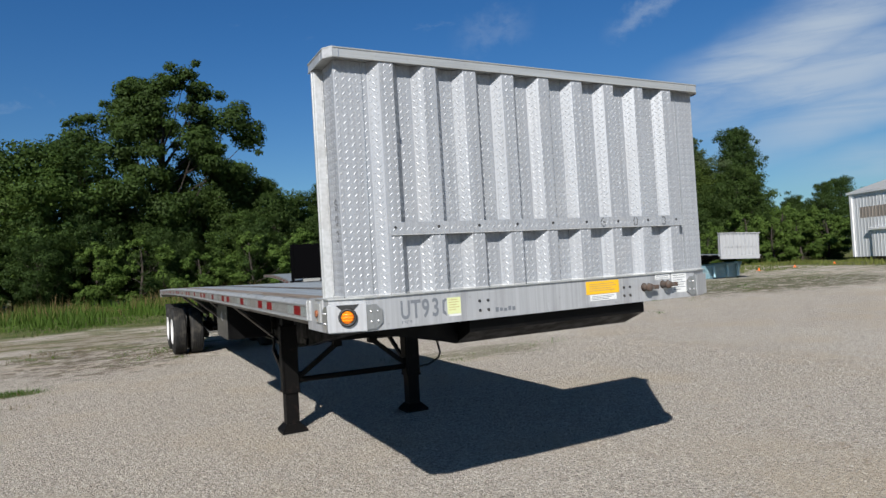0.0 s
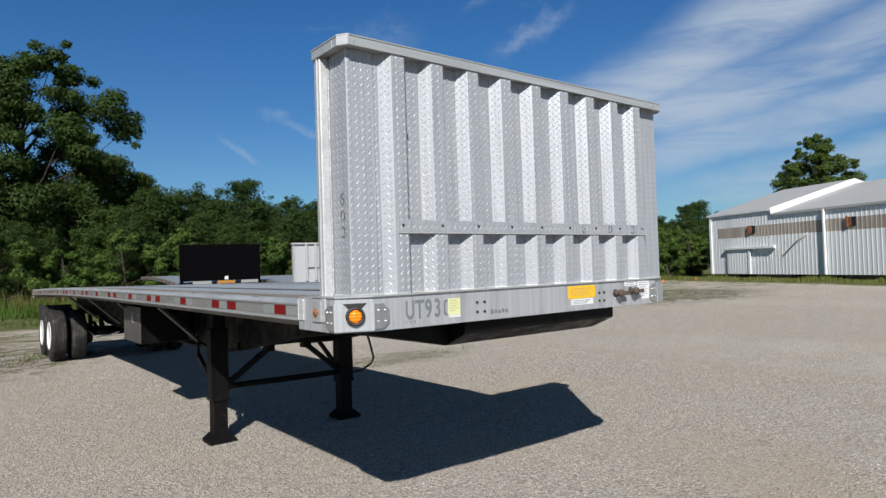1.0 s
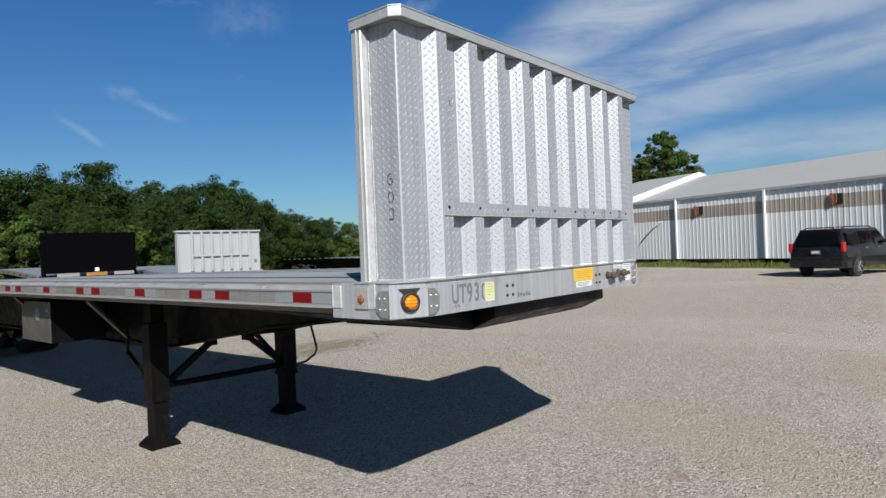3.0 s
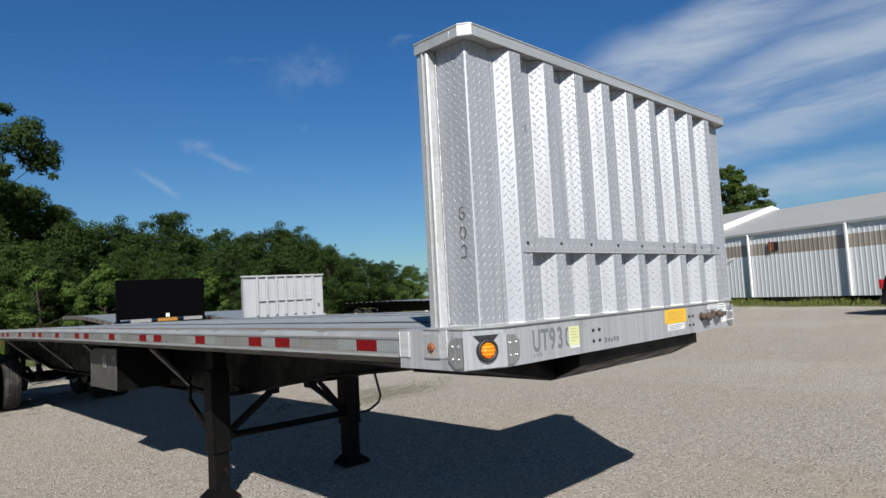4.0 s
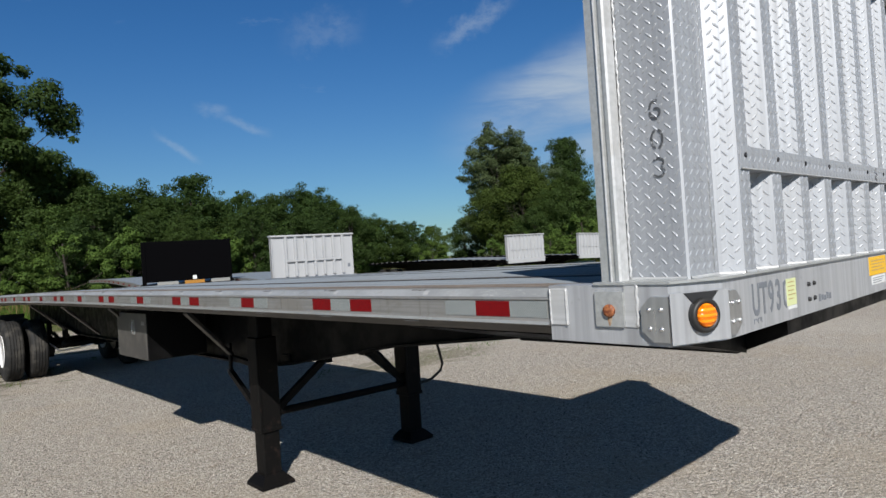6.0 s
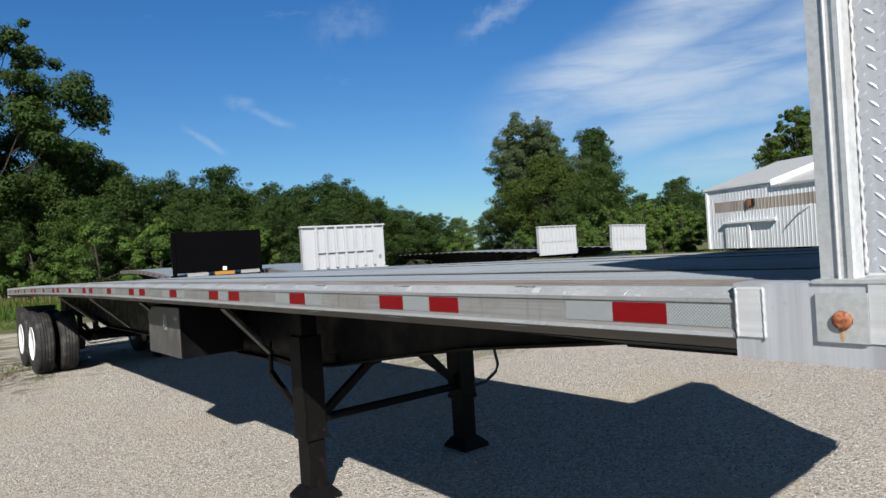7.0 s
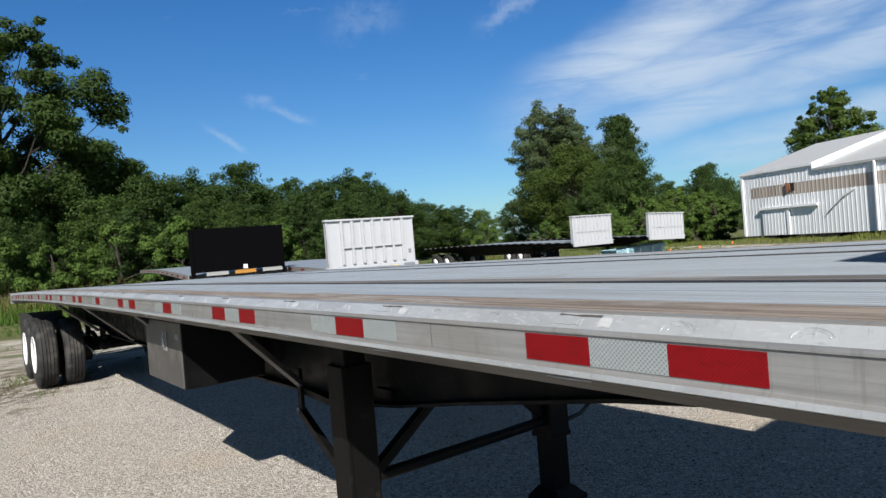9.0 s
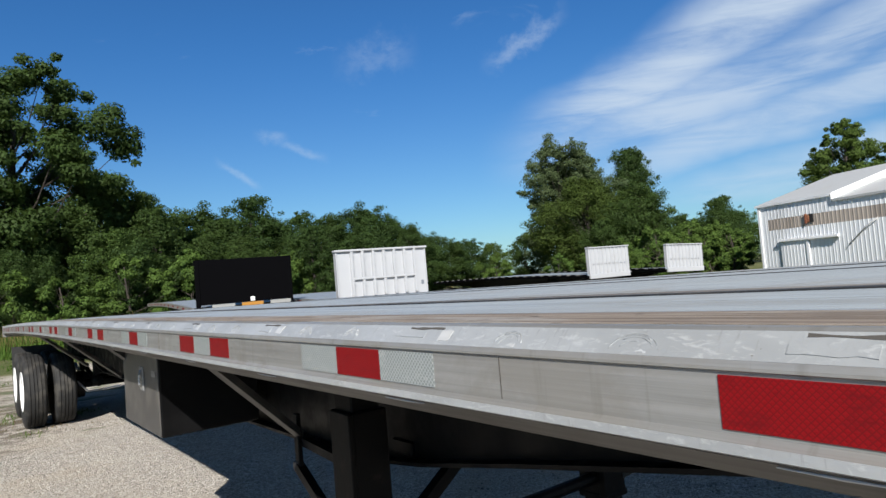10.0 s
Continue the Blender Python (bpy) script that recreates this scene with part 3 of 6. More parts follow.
def rail_profile(side):
    pts = [(0.046, 1.4735), (0.034, 1.4735), (0.026, 1.470), (0.002, 1.446), (0.0, 1.440), (0.0, 1.437), (0.004, 1.435), (0.004, 1.378), (0.0, 1.375), (-0.005, 1.372), (-0.005, 1.362), (0.006, 1.357), (0.044, 1.329), (0.10, 1.329), (0.10, 1.40), (0.046, 1.40)]
    return pts if side == 0 else [(WID - x, z) for x, z in pts][::-1]


for side in (0, 1):
    rail = part("side_rail", long_bar(rail_profile(side), 0.45, LEN), "rail", trailer, "scuffed extruded aluminium side rail")
    if side == 0:
        left_rail = rail


# reflective tape: silver-red-silver and red-silver-red by turns
for k in range(15):
    mid = 0.692 + 0.9035 * k
    order = ("tape_white", "tape_red", "tape_white") if k % 2 == 0 else ("tape_red", "tape_white", "tape_red")
    for j, kind in enumerate(order):
        y0 = mid + (j - 1.5) * 0.152
        y0 = max(y0, 0.457)
        part("reflective_tape", boxed(0.0025, 0.006, y0, mid + (j - 0.5) * 0.152 - 0.0008, 1.382, 1.432), kind, left_rail, "red reflective tape" if kind == "tape_red" else "silver reflective tape")

# scuffed upper edge, lumpy welds and drain slots along the left rail
part("rail_edge", long_bar([(0.0262, 1.4706), (0.0018, 1.4464), (0.0022, 1.4456), (0.0270, 1.4700)], 0.455, LEN - 0.01), "scuff", left_rail, "scuffed bright upper edge")
part("rail_edge", long_bar([(-0.0056, 1.3722), (-0.0056, 1.3620), (-0.0049, 1.3620), (-0.0049, 1.3722)], 0.455, LEN - 0.01), "scuff", left_rail, "scuffed bright lower lip")
# underside skirt in a darker brown-grey than the rail face
part("rail_skirt", long_bar([(0.0052, 1.3568), (0.0434, 1.3286), (0.0444, 1.3292), (0.0066, 1.3576)], 0.455, LEN - 0.01), "rail_low", left_rail, "dark brown-grey underside of the rail")
rw = random.Random(5)
SLOPE = Vector((0.707, 0, 0.707))
OUT = Vector((-0.707, 0, 0.707))
BASE = Vector((0.0022, 0, 1.4470))


def on_slope(y, up, lift=0.0):
    return BASE + SLOPE * up + OUT * lift + Vector((0, y, 0))


def slope_patch(y0, y1, u0, u1, lift, name, mat, ragged=0.0015):
    """A thin worn plate lying on the sloping edge of the rail, with an uneven outline."""
    k = 6
    ys = np.linspace(y0, y1, k)
    ring = [(y, u0 + rw.uniform(-ragged, ragged)) for y in ys] + [(y, u1 + rw.uniform(-ragged, ragged)) for y in ys[::-1]]
    bm = bmesh.new()
    lo = [bm.verts.new(on_slope(y, u, 0.0)) for y, u in ring]
    hi = [bm.verts.new(on_slope(y, u, lift)) for y, u in ring]
    bm.faces.new(hi)
    for i in range(len(ring)):
        j = (i + 1) % len(ring)
        bm.faces.new((lo[i], lo[j], hi[j], hi[i]))
    bmesh.ops.recalc_face_normals(bm, faces=bm.faces[:])
    return part(name, bm, mat, left_rail)


for k in range(21):
    c = 0.455 + 0.608 * k
    if k:
        slope_patch(c - 0.045 + rw.uniform(-0.004, 0.004), c - 0.018, 0.006, 0.026, 0.0007, "weld_patch", "bright", 0.0012)
        slope_patch(c + 0.02, c + 0.095 + rw.uniform(-0.01, 0.01), 0.009, 0.022, 0.0009, "weld_patch", "scuff", 0.003)
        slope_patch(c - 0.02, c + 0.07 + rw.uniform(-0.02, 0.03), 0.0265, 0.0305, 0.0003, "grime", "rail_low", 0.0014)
        y0 = c + rw.uniform(-0.01, 0.03)
        bm = tube([(0.0072, y0, 1.3540), (0.0090, y0 + 0.05, 1.3528), (0.0086, y0 + 0.085 + rw.uniform(0, 0.03), 1.3530)], [0.0008, 0.0016, 0.0007], 6)
        part("scratch", bm, "bright", left_rail, "bright fresh scratch")
    for off in (0.248, 0.440):
        ym = c + off
        if ym > LEN - 0.1:
            continue
        rr = rw.uniform(0.026, 0.034)
        bm = bmesh.new()
        for q, a0, a1 in ((1.0, 0.5, 2.9), (0.93, 0.2, 2.3), (0.82, 0.9, 2.7), (0.60, 0.4, 1.8)):
            arc = [on_slope(ym + rr * q * math.cos(a) + rw.uniform(-0.0006, 0.0006), 0.002 + 0.025 * q * math.sin(a), 0.0) for a in np.linspace(a0 + rw.uniform(-0.2, 0.2), a1, 12)]
            add_tube(bm, arc, [0.0002 + 0.0007 * rw.random() for a in arc], 5)
        part("grinding_arc", bm, "scuff" if k % 3 else "bright", left_rail, smooth=True)
        slope_patch(ym - rr * 0.6, ym + rr * rw.uniform(-0.3, 0.1), 0.002, 0.006, 0.0003, "grinding_mark", "scuff" if k % 2 else "bright", 0.002)
for yy in (2.124, 3.9):
    part("joint_line", boxed(0.0030, 0.0045, yy, yy + 0.0012, 1.380, 1.434), "rail_low", left_rail)

# deck: extruded planks, timber nailing strips and black strips
DECK = [(0.048, 0.186, "wood"), (0.188, 0.360, "deck"), (0.362, 0.527, "deck"), (0.527, 0.557, "gap"), (0.558, 0.695, "wood"), (0.697, 0.90, "deck"), (0.902, 1.12, "deck"), (1.122, 1.34, "deck"), (1.342, 1.555, "deck"),
        (1.555, 1.585, "gap"), (1.586, 1.70, "wood"), (1.702, 1.86, "deck"), (1.862, 2.02, "deck"), (2.02, 2.05, "gap"), (2.051, 2.16, "wood"), (2.162, 2.40, "deck"), (2.402, 2.542, "wood")]
for x0, x1, kind in DECK:
    if kind == "gap":
        # solid near-black strip between the planks
        part("deck_strip", long_bar([(x0, 1.43), (x0, 1.4785), (x1, 1.4785), (x1, 1.43)], 0.24, LEN), "gap", trailer, "black strip running along the deck")
    elif kind == "wood":
        part("nailing_strip", long_bar([(x0, 1.43), (x0, 1.4745), (x1, 1.4745), (x1, 1.43)], 0.24, LEN), "wood" if x0 < 0.1 or x0 > 2.3 else "wood_dark", trailer, "worn grey-brown timber nailing strip")
    else:
        pts = [(x0, 1.43), (x0, 1.4745)]
        x = x0 + 0.014
        while x < x1 - 0.014:
            pts += [(x, 1.4745), (x + 0.002, 1.4765), (x + 0.006, 1.4765), (x + 0.008, 1.4745)]
            x += 0.026
        pts += [(x1, 1.4745), (x1, 1.43)]
        part("deck_plank", long_bar(pts, 0.24, LEN), "deck", trailer, "ribbed dull aluminium deck plank")

# front frame: bumper beam with chamfered corners
BEAM = [(0.0, 0.45), (0.0, 0.068), (0.165, 0.0), (WID - 0.165, 0.0), (WID, 0.068), (WID, 0.45), (WID - 0.08, 0.45), (WID - 0.08, 0.12), (0.08, 0.12), (0.08, 0.45)]
front = part("front_beam", prism(BEAM, 2, 1.318, 1.480), "beam", trailer, "brushed aluminium front beam with faded paint")
LIP = [(-0.006, 0.29), (-0.006, 0.060), (0.158, -0.012), (WID - 0.158, -0.012), (WID + 0.006, 0.060), (WID + 0.006, 0.29), (WID - 0.07, 0.29), (0.07, 0.29)]
part("beam_lip", prism(LIP, 2, 1.480, 1.487), "cap", front)
for xa, xb in ((-0.006, 0.03), (WID - 0.03, WID + 0.006)):
    part("rail_end_block", boxed(xa, xb, 0.384, 0.446, 1.362, 1.472, 0.004), "bright", front, "bright welded end block")
    for q in range(2):
        yb = (0.386, 0.443)[q]
        bm = bmesh.new()
        add_tube(bm, [(xa if xa < 1 else xb, yb + 0.0006 * math.sin(5.0 * i), 1.364 + 0.0044 * i) for i in range(25)], [0.0024 + 0.0014 * rw.random() for i in range(25)], 6)
        part("weld_bead", bm, "bright", front, smooth=True)

# corner marker lamps on bent plates with rivets
for mir in (0, 1):
    def fx(p):
        return (WID - p[0], p[1], p[2]) if mir else p
    def plan(pts, z0, z1):
        pts = [(WID - x, y) for x, y in pts][::-1] if mir else pts
        return prism(pts, 2, z0, z1)
    lamp = part("corner_plate", plan([(-0.012, 0.058), (0.162, -0.015), (0.164, -0.010), (-0.008, 0.062)], 1.324, 1.455), "beam", front, "bent corner plate")
    xa, xb = (-0.012, -0.0005) if not mir else (WID + 0.0005, WID + 0.012)
    part("side_plate", prism([(0.064, 1.330), (0.110, 1.330), (0.142, 1.358), (0.142, 1.420), (0.112, 1.448), (0.064, 1.448)], 0, xa, xb), "plate", lamp, "riveted stamped plate")
    pts = [(0.164, 1.330), (0.212, 1.330), (0.246, 1.358), (0.246, 1.420), (0.214, 1.448), (0.164, 1.448)]
    part("front_plate", prism([(WID - x, z) for x, z in pts] if mir else pts, 1, -0.012, -0.0005), "plate", lamp, "riveted stamped plate")
    for y in (0.085, 0.118):
        for z in (1.365, 1.415):
            bm = bmesh.new()
            bmesh.ops.create_uvsphere(bm, u_segments=8, v_segments=5, radius=0.0065, matrix=Matrix.Translation(fx((-0.012, y, z))))
            part("rivet", bm, "rivet", lamp, smooth=True)
    for x in (0.186, 0.223):
        for z in (1.365, 1.415):
            bm = bmesh.new()
            bmesh.ops.create_uvsphere(bm, u_segments=8, v_segments=5, radius=0.0065, matrix=Matrix.Translation(fx((x, -0.014, z))))
            part("rivet", bm, "rivet", lamp, smooth=True)
    if mir:
        continue
    nrm = Vector((-0.073, -0.174, 0)).normalized()
    c0 = Vector(fx((0.079, 0.0205, 1.394)))
    turn = nrm.to_track_quat("X", "Z").to_matrix().to_4x4()
    hood = prism([(-0.055, 0.060), (0.055, 0.060), (0.026, 0.030), (-0.026, 0.030)], 0, 0.0005, 0.004)
    bmesh.ops.transform(hood, matrix=Matrix.Translation(c0) @ turn, verts=hood.verts[:])
    part("lamp_recess", hood, "gap", lamp)
    ring = lathe([(0.0, 0.045), (0.016, 0.045), (0.020, 0.041), (0.020, 0.033), (0.012, 0.031)], 32)
    bmesh.ops.transform(ring, matrix=Matrix.Translation(c0) @ turn, verts=ring.verts[:])
    part("grommet", ring, "rubber", lamp, "black rubber grommet", True)
    lens = lathe([(0.010, 0.031), (0.020, 0.0305), (0.026, 0.026), (0.029, 0.015), (0.030, 0.004)], 32)
    bmesh.ops.transform(lens, matrix=Matrix.Translation(c0) @ turn, verts=lens.verts[:])
    part("lens", lens, "amber", lamp, "round amber marker lens", True)

# writing and stickers on the front beam
front_turn = Matrix.Rotation(radians(90), 4, "X")
for k, (ch, cx) in enumerate((("U", 0.374), ("T", 0.432), ("9", 0.487), ("3", 0.543))):
    text_mesh("lettering", ch, 0.128, Matrix.Translation((cx, -0.0006, 1.400)) @ front_turn, "ink_worn", front, 0.0004, "faded grey painted letter", (0.62, 0.70, 0.68, 0.68)[k], 0.0028)
# drips under the letters and the stroke that runs below the sticker
for k in range(7):
    part("paint_drip", boxed(0.352 + 0.0085 * k, 0.3555 + 0.0085 * k, -0.0010, 0.0, 1.336 + 0.006 * (k * 5 % 3), 1.352), "ink_worn", front)
part("lettering", prism([(0.584, 1.437), (0.606, 1.446), (0.610, 1.436), (0.596, 1.426), (0.593, 1.385), (0.606, 1.366), (0.603, 1.356), (0.582, 1.372)], 1, -0.0010, 0.0), "ink_worn", front, "edge of a faded painted letter")
part("sticker", boxed(0.612, 0.690, -0.002, 0.0, 1.362, 1.446), "sticker_pale", front, "pale yellow square sticker")
for i in range(5):
    part("text_bar", boxed(0.620, 0.620 + (0.052, 0.058, 0.048, 0.060, 0.04)[i], -0.0028, -0.002, 1.434 - 0.013 * i, 1.4368 - 0.013 * i), "ink_rust", front)
part("sticker", boxed(0.618, 0.690, -0.0018, 0.0, 1.350, 1.361), "sticker_white", front, "small white label")
for k in range(5):
    part("painted_mark", boxed(0.903 + 0.027 * k, 0.922 + 0.027 * k, -0.0012, 0.0, 1.348 + 0.003 * (k % 2), 1.373 - 0.004 * (k % 3)), "ink_worn", front, "grey smear of worn lettering")
part("warning_label", boxed(1.530, 1.782, -0.002, 0.0, 1.391, 1.467), "sticker_yellow", front, "amber yellow warning label")
for i in range(4):
    part("text_bar", boxed(1.553, 1.553 + (0.19, 0.205, 0.17, 0.195)[i], -0.0028, -0.002, 1.449 - 0.013 * i, 1.4525 - 0.013 * i), "ink_rust", front)
part("sticker", boxed(1.557, 1.757, -0.002, 0.0, 1.352, 1.388), "sticker_white", front, "white label with fine print")
for i in range(3):
    part("text_bar", boxed(1.567, 1.567 + 0.17 - 0.02 * i, -0.0028, -0.002, 1.377 - 0.009 * i, 1.380 - 0.009 * i), "ink_grey", front)
part("sticker", boxed(2.082, 2.205, -0.002, 0.0, 1.444, 1.478), "sticker_white", front, "small white label")
for i in range(2):
    part("text_bar", boxed(2.09, 2.19, -0.0028, -0.002, 1.464 - 0.012 * i, 1.467 - 0.012 * i), "ink_grey", front)
part("sticker", boxed(2.222, 2.350, -0.002, 0.0, 1.352, 1.478), "sticker_white", front, "white data label with fine print")
for i in range(7):
    part("text_bar", boxed(2.235, 2.235 + (0.095, 0.10, 0.08, 0.1, 0.09, 0.10, 0.06)[i], -0.0028, -0.002, 1.460 - 0.015 * i, 1.464 - 0.015 * i), "ink_grey", front)
for bx in (0.806, 0.858, 1.820, 1.868):
    for bz in (1.366, 1.416):
        bm = lathe([(-0.008, 0.004), (-0.007, 0.0065), (-0.003, 0.0085), (0.0, 0.0085)], 6, 1)
        bmesh.ops.translate(bm, verts=bm.verts[:], vec=(bx, 0, bz))
        part("bolt", bm, "gap", front, "dark hexagon bolt")
# rusty air couplings
coup = part("air_coupling", tube([(1.985, -0.004, 1.405), (1.985, -0.035, 1.405)], 0.020, 14), "rust", front, "pair of rusty iron air-hose couplings", True)
for gx, gz in ((1.985, 1.405), (2.145, 1.412)):
    bm = lathe([(-0.060, 0.008), (-0.057, 0.023), (-0.042, 0.026), (-0.036, 0.018), (-0.024, 0.016), (0.0, 0.026)], 16, 1)
    bmesh.ops.translate(bm, verts=bm.verts[:], vec=(gx, 0, gz))
    part("glad_hand", bm, "rust", coup, smooth=True)
    bm = bmesh.new()
    add_box(bm, gx + 0.008, gx + 0.075, -0.058, -0.038, gz - 0.014, gz + 0.012, 0.005)
    part("coupling_lug", bm, "rust", coup)

# ---------- headboard ----------
Z0, Z1 = 1.487, 2.658
CREST, RECESS = -0.006, 0.048
PITCH = 0.2423
prof = [(0.082, 0.226), (0.082, RECESS + 0.006), (0.087, RECESS)]
x = 0.256
for k in range(9):
    prof += [(x, RECESS), (x + 0.046, CREST), (x + 0.121, CREST), (x + 0.164, RECESS)]
    x += PITCH
prof += [(WID - 0.033, RECESS), (WID - 0.028, RECESS + 0.005), (WID - 0.028, 0.226)]
bm = bmesh.new()
outer = [[bm.verts.new((a, b, z)) for a, b in prof] for z in (Z0, Z1)]
for i in range(len(prof) - 1):
    bm.faces.new((outer[0][i], outer[0][i + 1], outer[1][i + 1], outer[1][i]))
bmesh.ops.recalc_face_normals(bm, faces=bm.faces[:])
if sum(f.normal.y for f in bm.faces) > 0:
    bmesh.ops.reverse_faces(bm, faces=bm.faces[:])
bmesh.ops.solidify(bm, geom=bm.faces[:], thickness=0.003)
board = part("headboard", bm, "tread", trailer, "corrugated aluminium tread-plate headboard")

# raised lugs of the tread plate, at right angles by turns
lv, lf = [], []


def lug_field(p, u, v, width, height, n, seed):
    """Two square lattices of lugs, one the other's centres, leaning opposite ways."""
    p, u, v, n = Vector(p), Vector(u).normalized(), Vector(v).normalized(), Vector(n).normalized()
    step = 0.0362
    a, w, h = 0.0128, 0.0036, 0.0020
    for half in (0, 1):
        d = (u + v if half else u - v).normalized()
        e = n.cross(d)
        for j in range(int(height / step) + 1):
            for i in range(-1, int(width / step) + 2):
                x = (i + 0.5 * half + 0.37 * (seed % 3)) * step
                y = (j + 0.5 * half + 0.35) * step
                if not (0.007 < x < width - 0.007 and 0.010 < y < height - 0.006):
                    continue
                c = p + u * x + v * y
                base = len(lv)
                for q in (c - d * a, c - d * a * 0.4 + e * w, c + d * a * 0.4 + e * w, c + d * a, c + d * a * 0.4 - e * w, c - d * a * 0.4 - e * w):
                    lv.append(q + n * 0.0002)
                lv.append(c - d * a * 0.5 + n * h)
                lv.append(c + d * a * 0.5 + n * h)
                for f in ((0, 1, 6), (1, 2, 7, 6), (2, 3, 7), (3, 4, 7), (4, 5, 6, 7), (5, 0, 6)):
                    lf.append(tuple(base + t for t in f[::-1]))


for i, (a, b) in enumerate(zip(prof, prof[1:])):
    d = Vector((b[0] - a[0], b[1] - a[1], 0))
    if d.length < 0.02:
        continue
    n = Vector((d.y, -d.x, 0)).normalized()
    lug_field((a[0], a[1], Z0), d, (0, 0, 1), d.length, Z1 - Z0, n, i)
lug = raw("tread_lug", lv, lf, "lug", board, "raised lugs of the tread plate")
tagged(lug, kind="stuff")

# seams of lapped sheets
for sx in (0.226, 2.405):
    part("lap_seam", boxed(sx, sx + 0.003, RECESS - 0.0028, RECESS, Z0, Z1), "plate", board)
# bottom weld along the beam
bm = bmesh.new()
for i in range(len(prof) - 1):
    a, b = prof[i], prof[i + 1]
    dd = Vector((b[0] - a[0], b[1] - a[1], 0))
    if dd.length > 0.02:
        steps = max(2, int(dd.length / 0.02))
        add_tube(bm, [(a[0] + dd.x * s / steps, a[1] + dd.y * s / steps, Z0 + 0.002) for s in range(steps + 1)], [0.0045 + 0.0015 * rw.random() for s in range(steps + 1)], 5, caps=False)
part("bottom_weld", bm, "bright", board, smooth=True)

# cross rail with bolts
bm = prism([(CREST - 0.006, 1.780), (CREST - 0.006, 1.845), (CREST - 0.0005, 1.845), (CREST - 0.0005, 1.786), (RECESS - 0.002, 1.786), (RECESS - 0.002, 1.780)], 0, 0.316, 2.354)
cross = part("cross_rail", bm, "tread", board, "tread-plate angle bolted across the ribs")
lv, lf = [], []
lug_field((0.318, CREST - 0.006, 1.780), (1, 0, 0), (0, 0, 1), 2.034, 0.066, (0, -1, 0), 0)
tagged(raw("tread_lug", lv, lf, "lug", cross), kind="stuff")
part("cross_rail_edge", tube([(0.316, CREST - 0.0055, 1.7815), (2.354, CREST - 0.0055, 1.7815)], 0.0022, 6), "bright", cross, "bright lower edge of the cross rail")
for k in range(9):
    bx = 0.340 + 0.2432 * k
    bm = lathe([(-0.004, 0.005), (-0.003, 0.0075), (0.0, 0.0075)], 10, 1)
    bmesh.ops.translate(bm, verts=bm.verts[:], vec=(bx, CREST - 0.006, 1.819))
    part("bolt", bm, "gap", cross, "dark bolt hole")


def ring_arc(cx, cz, rx, rz, a0, a1, n=9):
    return [(cx + rx * math.cos(radians(a0 + (a1 - a0) * i / n)), cz + rz * math.sin(radians(a0 + (a1 - a0) * i / n))) for i in range(n + 1)]


# stencilled strokes of the unit number, broken by the bridges of the stencil; one unit high
STENCIL = {"6": [ring_arc(0, 0, 0.30, 0.46, 62, 170), ring_arc(0, 0, 0.30, 0.46, 190, 292), ring_arc(0.02, -0.16, 0.24, 0.22, -60, 110)],
           "0": [ring_arc(0, 0, 0.30, 0.46, 105, 255), ring_arc(0, 0, 0.30, 0.46, -75, 75)],
           "3": [ring_arc(-0.02, 0.24, 0.28, 0.22, -40, 150), ring_arc(-0.02, -0.22, 0.30, 0.24, -150, -20), ring_arc(-0.02, -0.22, 0.30, 0.24, 0, 70)]}


def stencil(ch, height, m, parent):
    bm = bmesh.new()
    w = 0.055 * height
    for line in STENCIL[ch]:
        pts = [Vector((x * height, z * height, 0)) for x, z in line]
        rows = []
        for i, p in enumerate(pts):
            d = (pts[min(i + 1, len(pts) - 1)] - pts[max(i - 1, 0)]).normalized()
            o = Vector((-d.y, d.x, 0)) * w
            rows.append([bm.verts.new(p + o), bm.verts.new(p - o)])
        for a, b in zip(rows, rows[1:]):
            bm.faces.new((a[0], a[1], b[1], b[0]))
    bmesh.ops.recalc_face_normals(bm, faces=bm.faces[:])
    bmesh.ops.solidify(bm, geom=bm.faces[:], thickness=0.0006)
    bmesh.ops.transform(bm, matrix=m, verts=bm.verts[:])
    return part("numeral", bm, "ink_stencil", parent, "black stencilled numeral")


for ch, cx in (("6", 1.683), ("0", 1.940), ("3", 2.176)):
    stencil(ch, 0.052, Matrix.Translation((cx, CREST - 0.0082, 1.814)) @ front_turn, cross)
side_turn = Matrix.Rotation(radians(-90), 4, "Z") @ Matrix.Rotation(radians(90), 4, "X")
for ch, cz in (("6", 1.948), ("0", 1.868), ("3", 1.791)):
    stencil(ch, 0.054, Matrix.Translation((0.0792, 0.112, cz)) @ side_turn, board)
part("painted_nick", prism([(0.374, 2.33), (0.383, 2.335), (0.385, 2.30), (0.378, 2.302)], 1, CREST - 0.003, CREST - 0.001), "ink_grey", board)

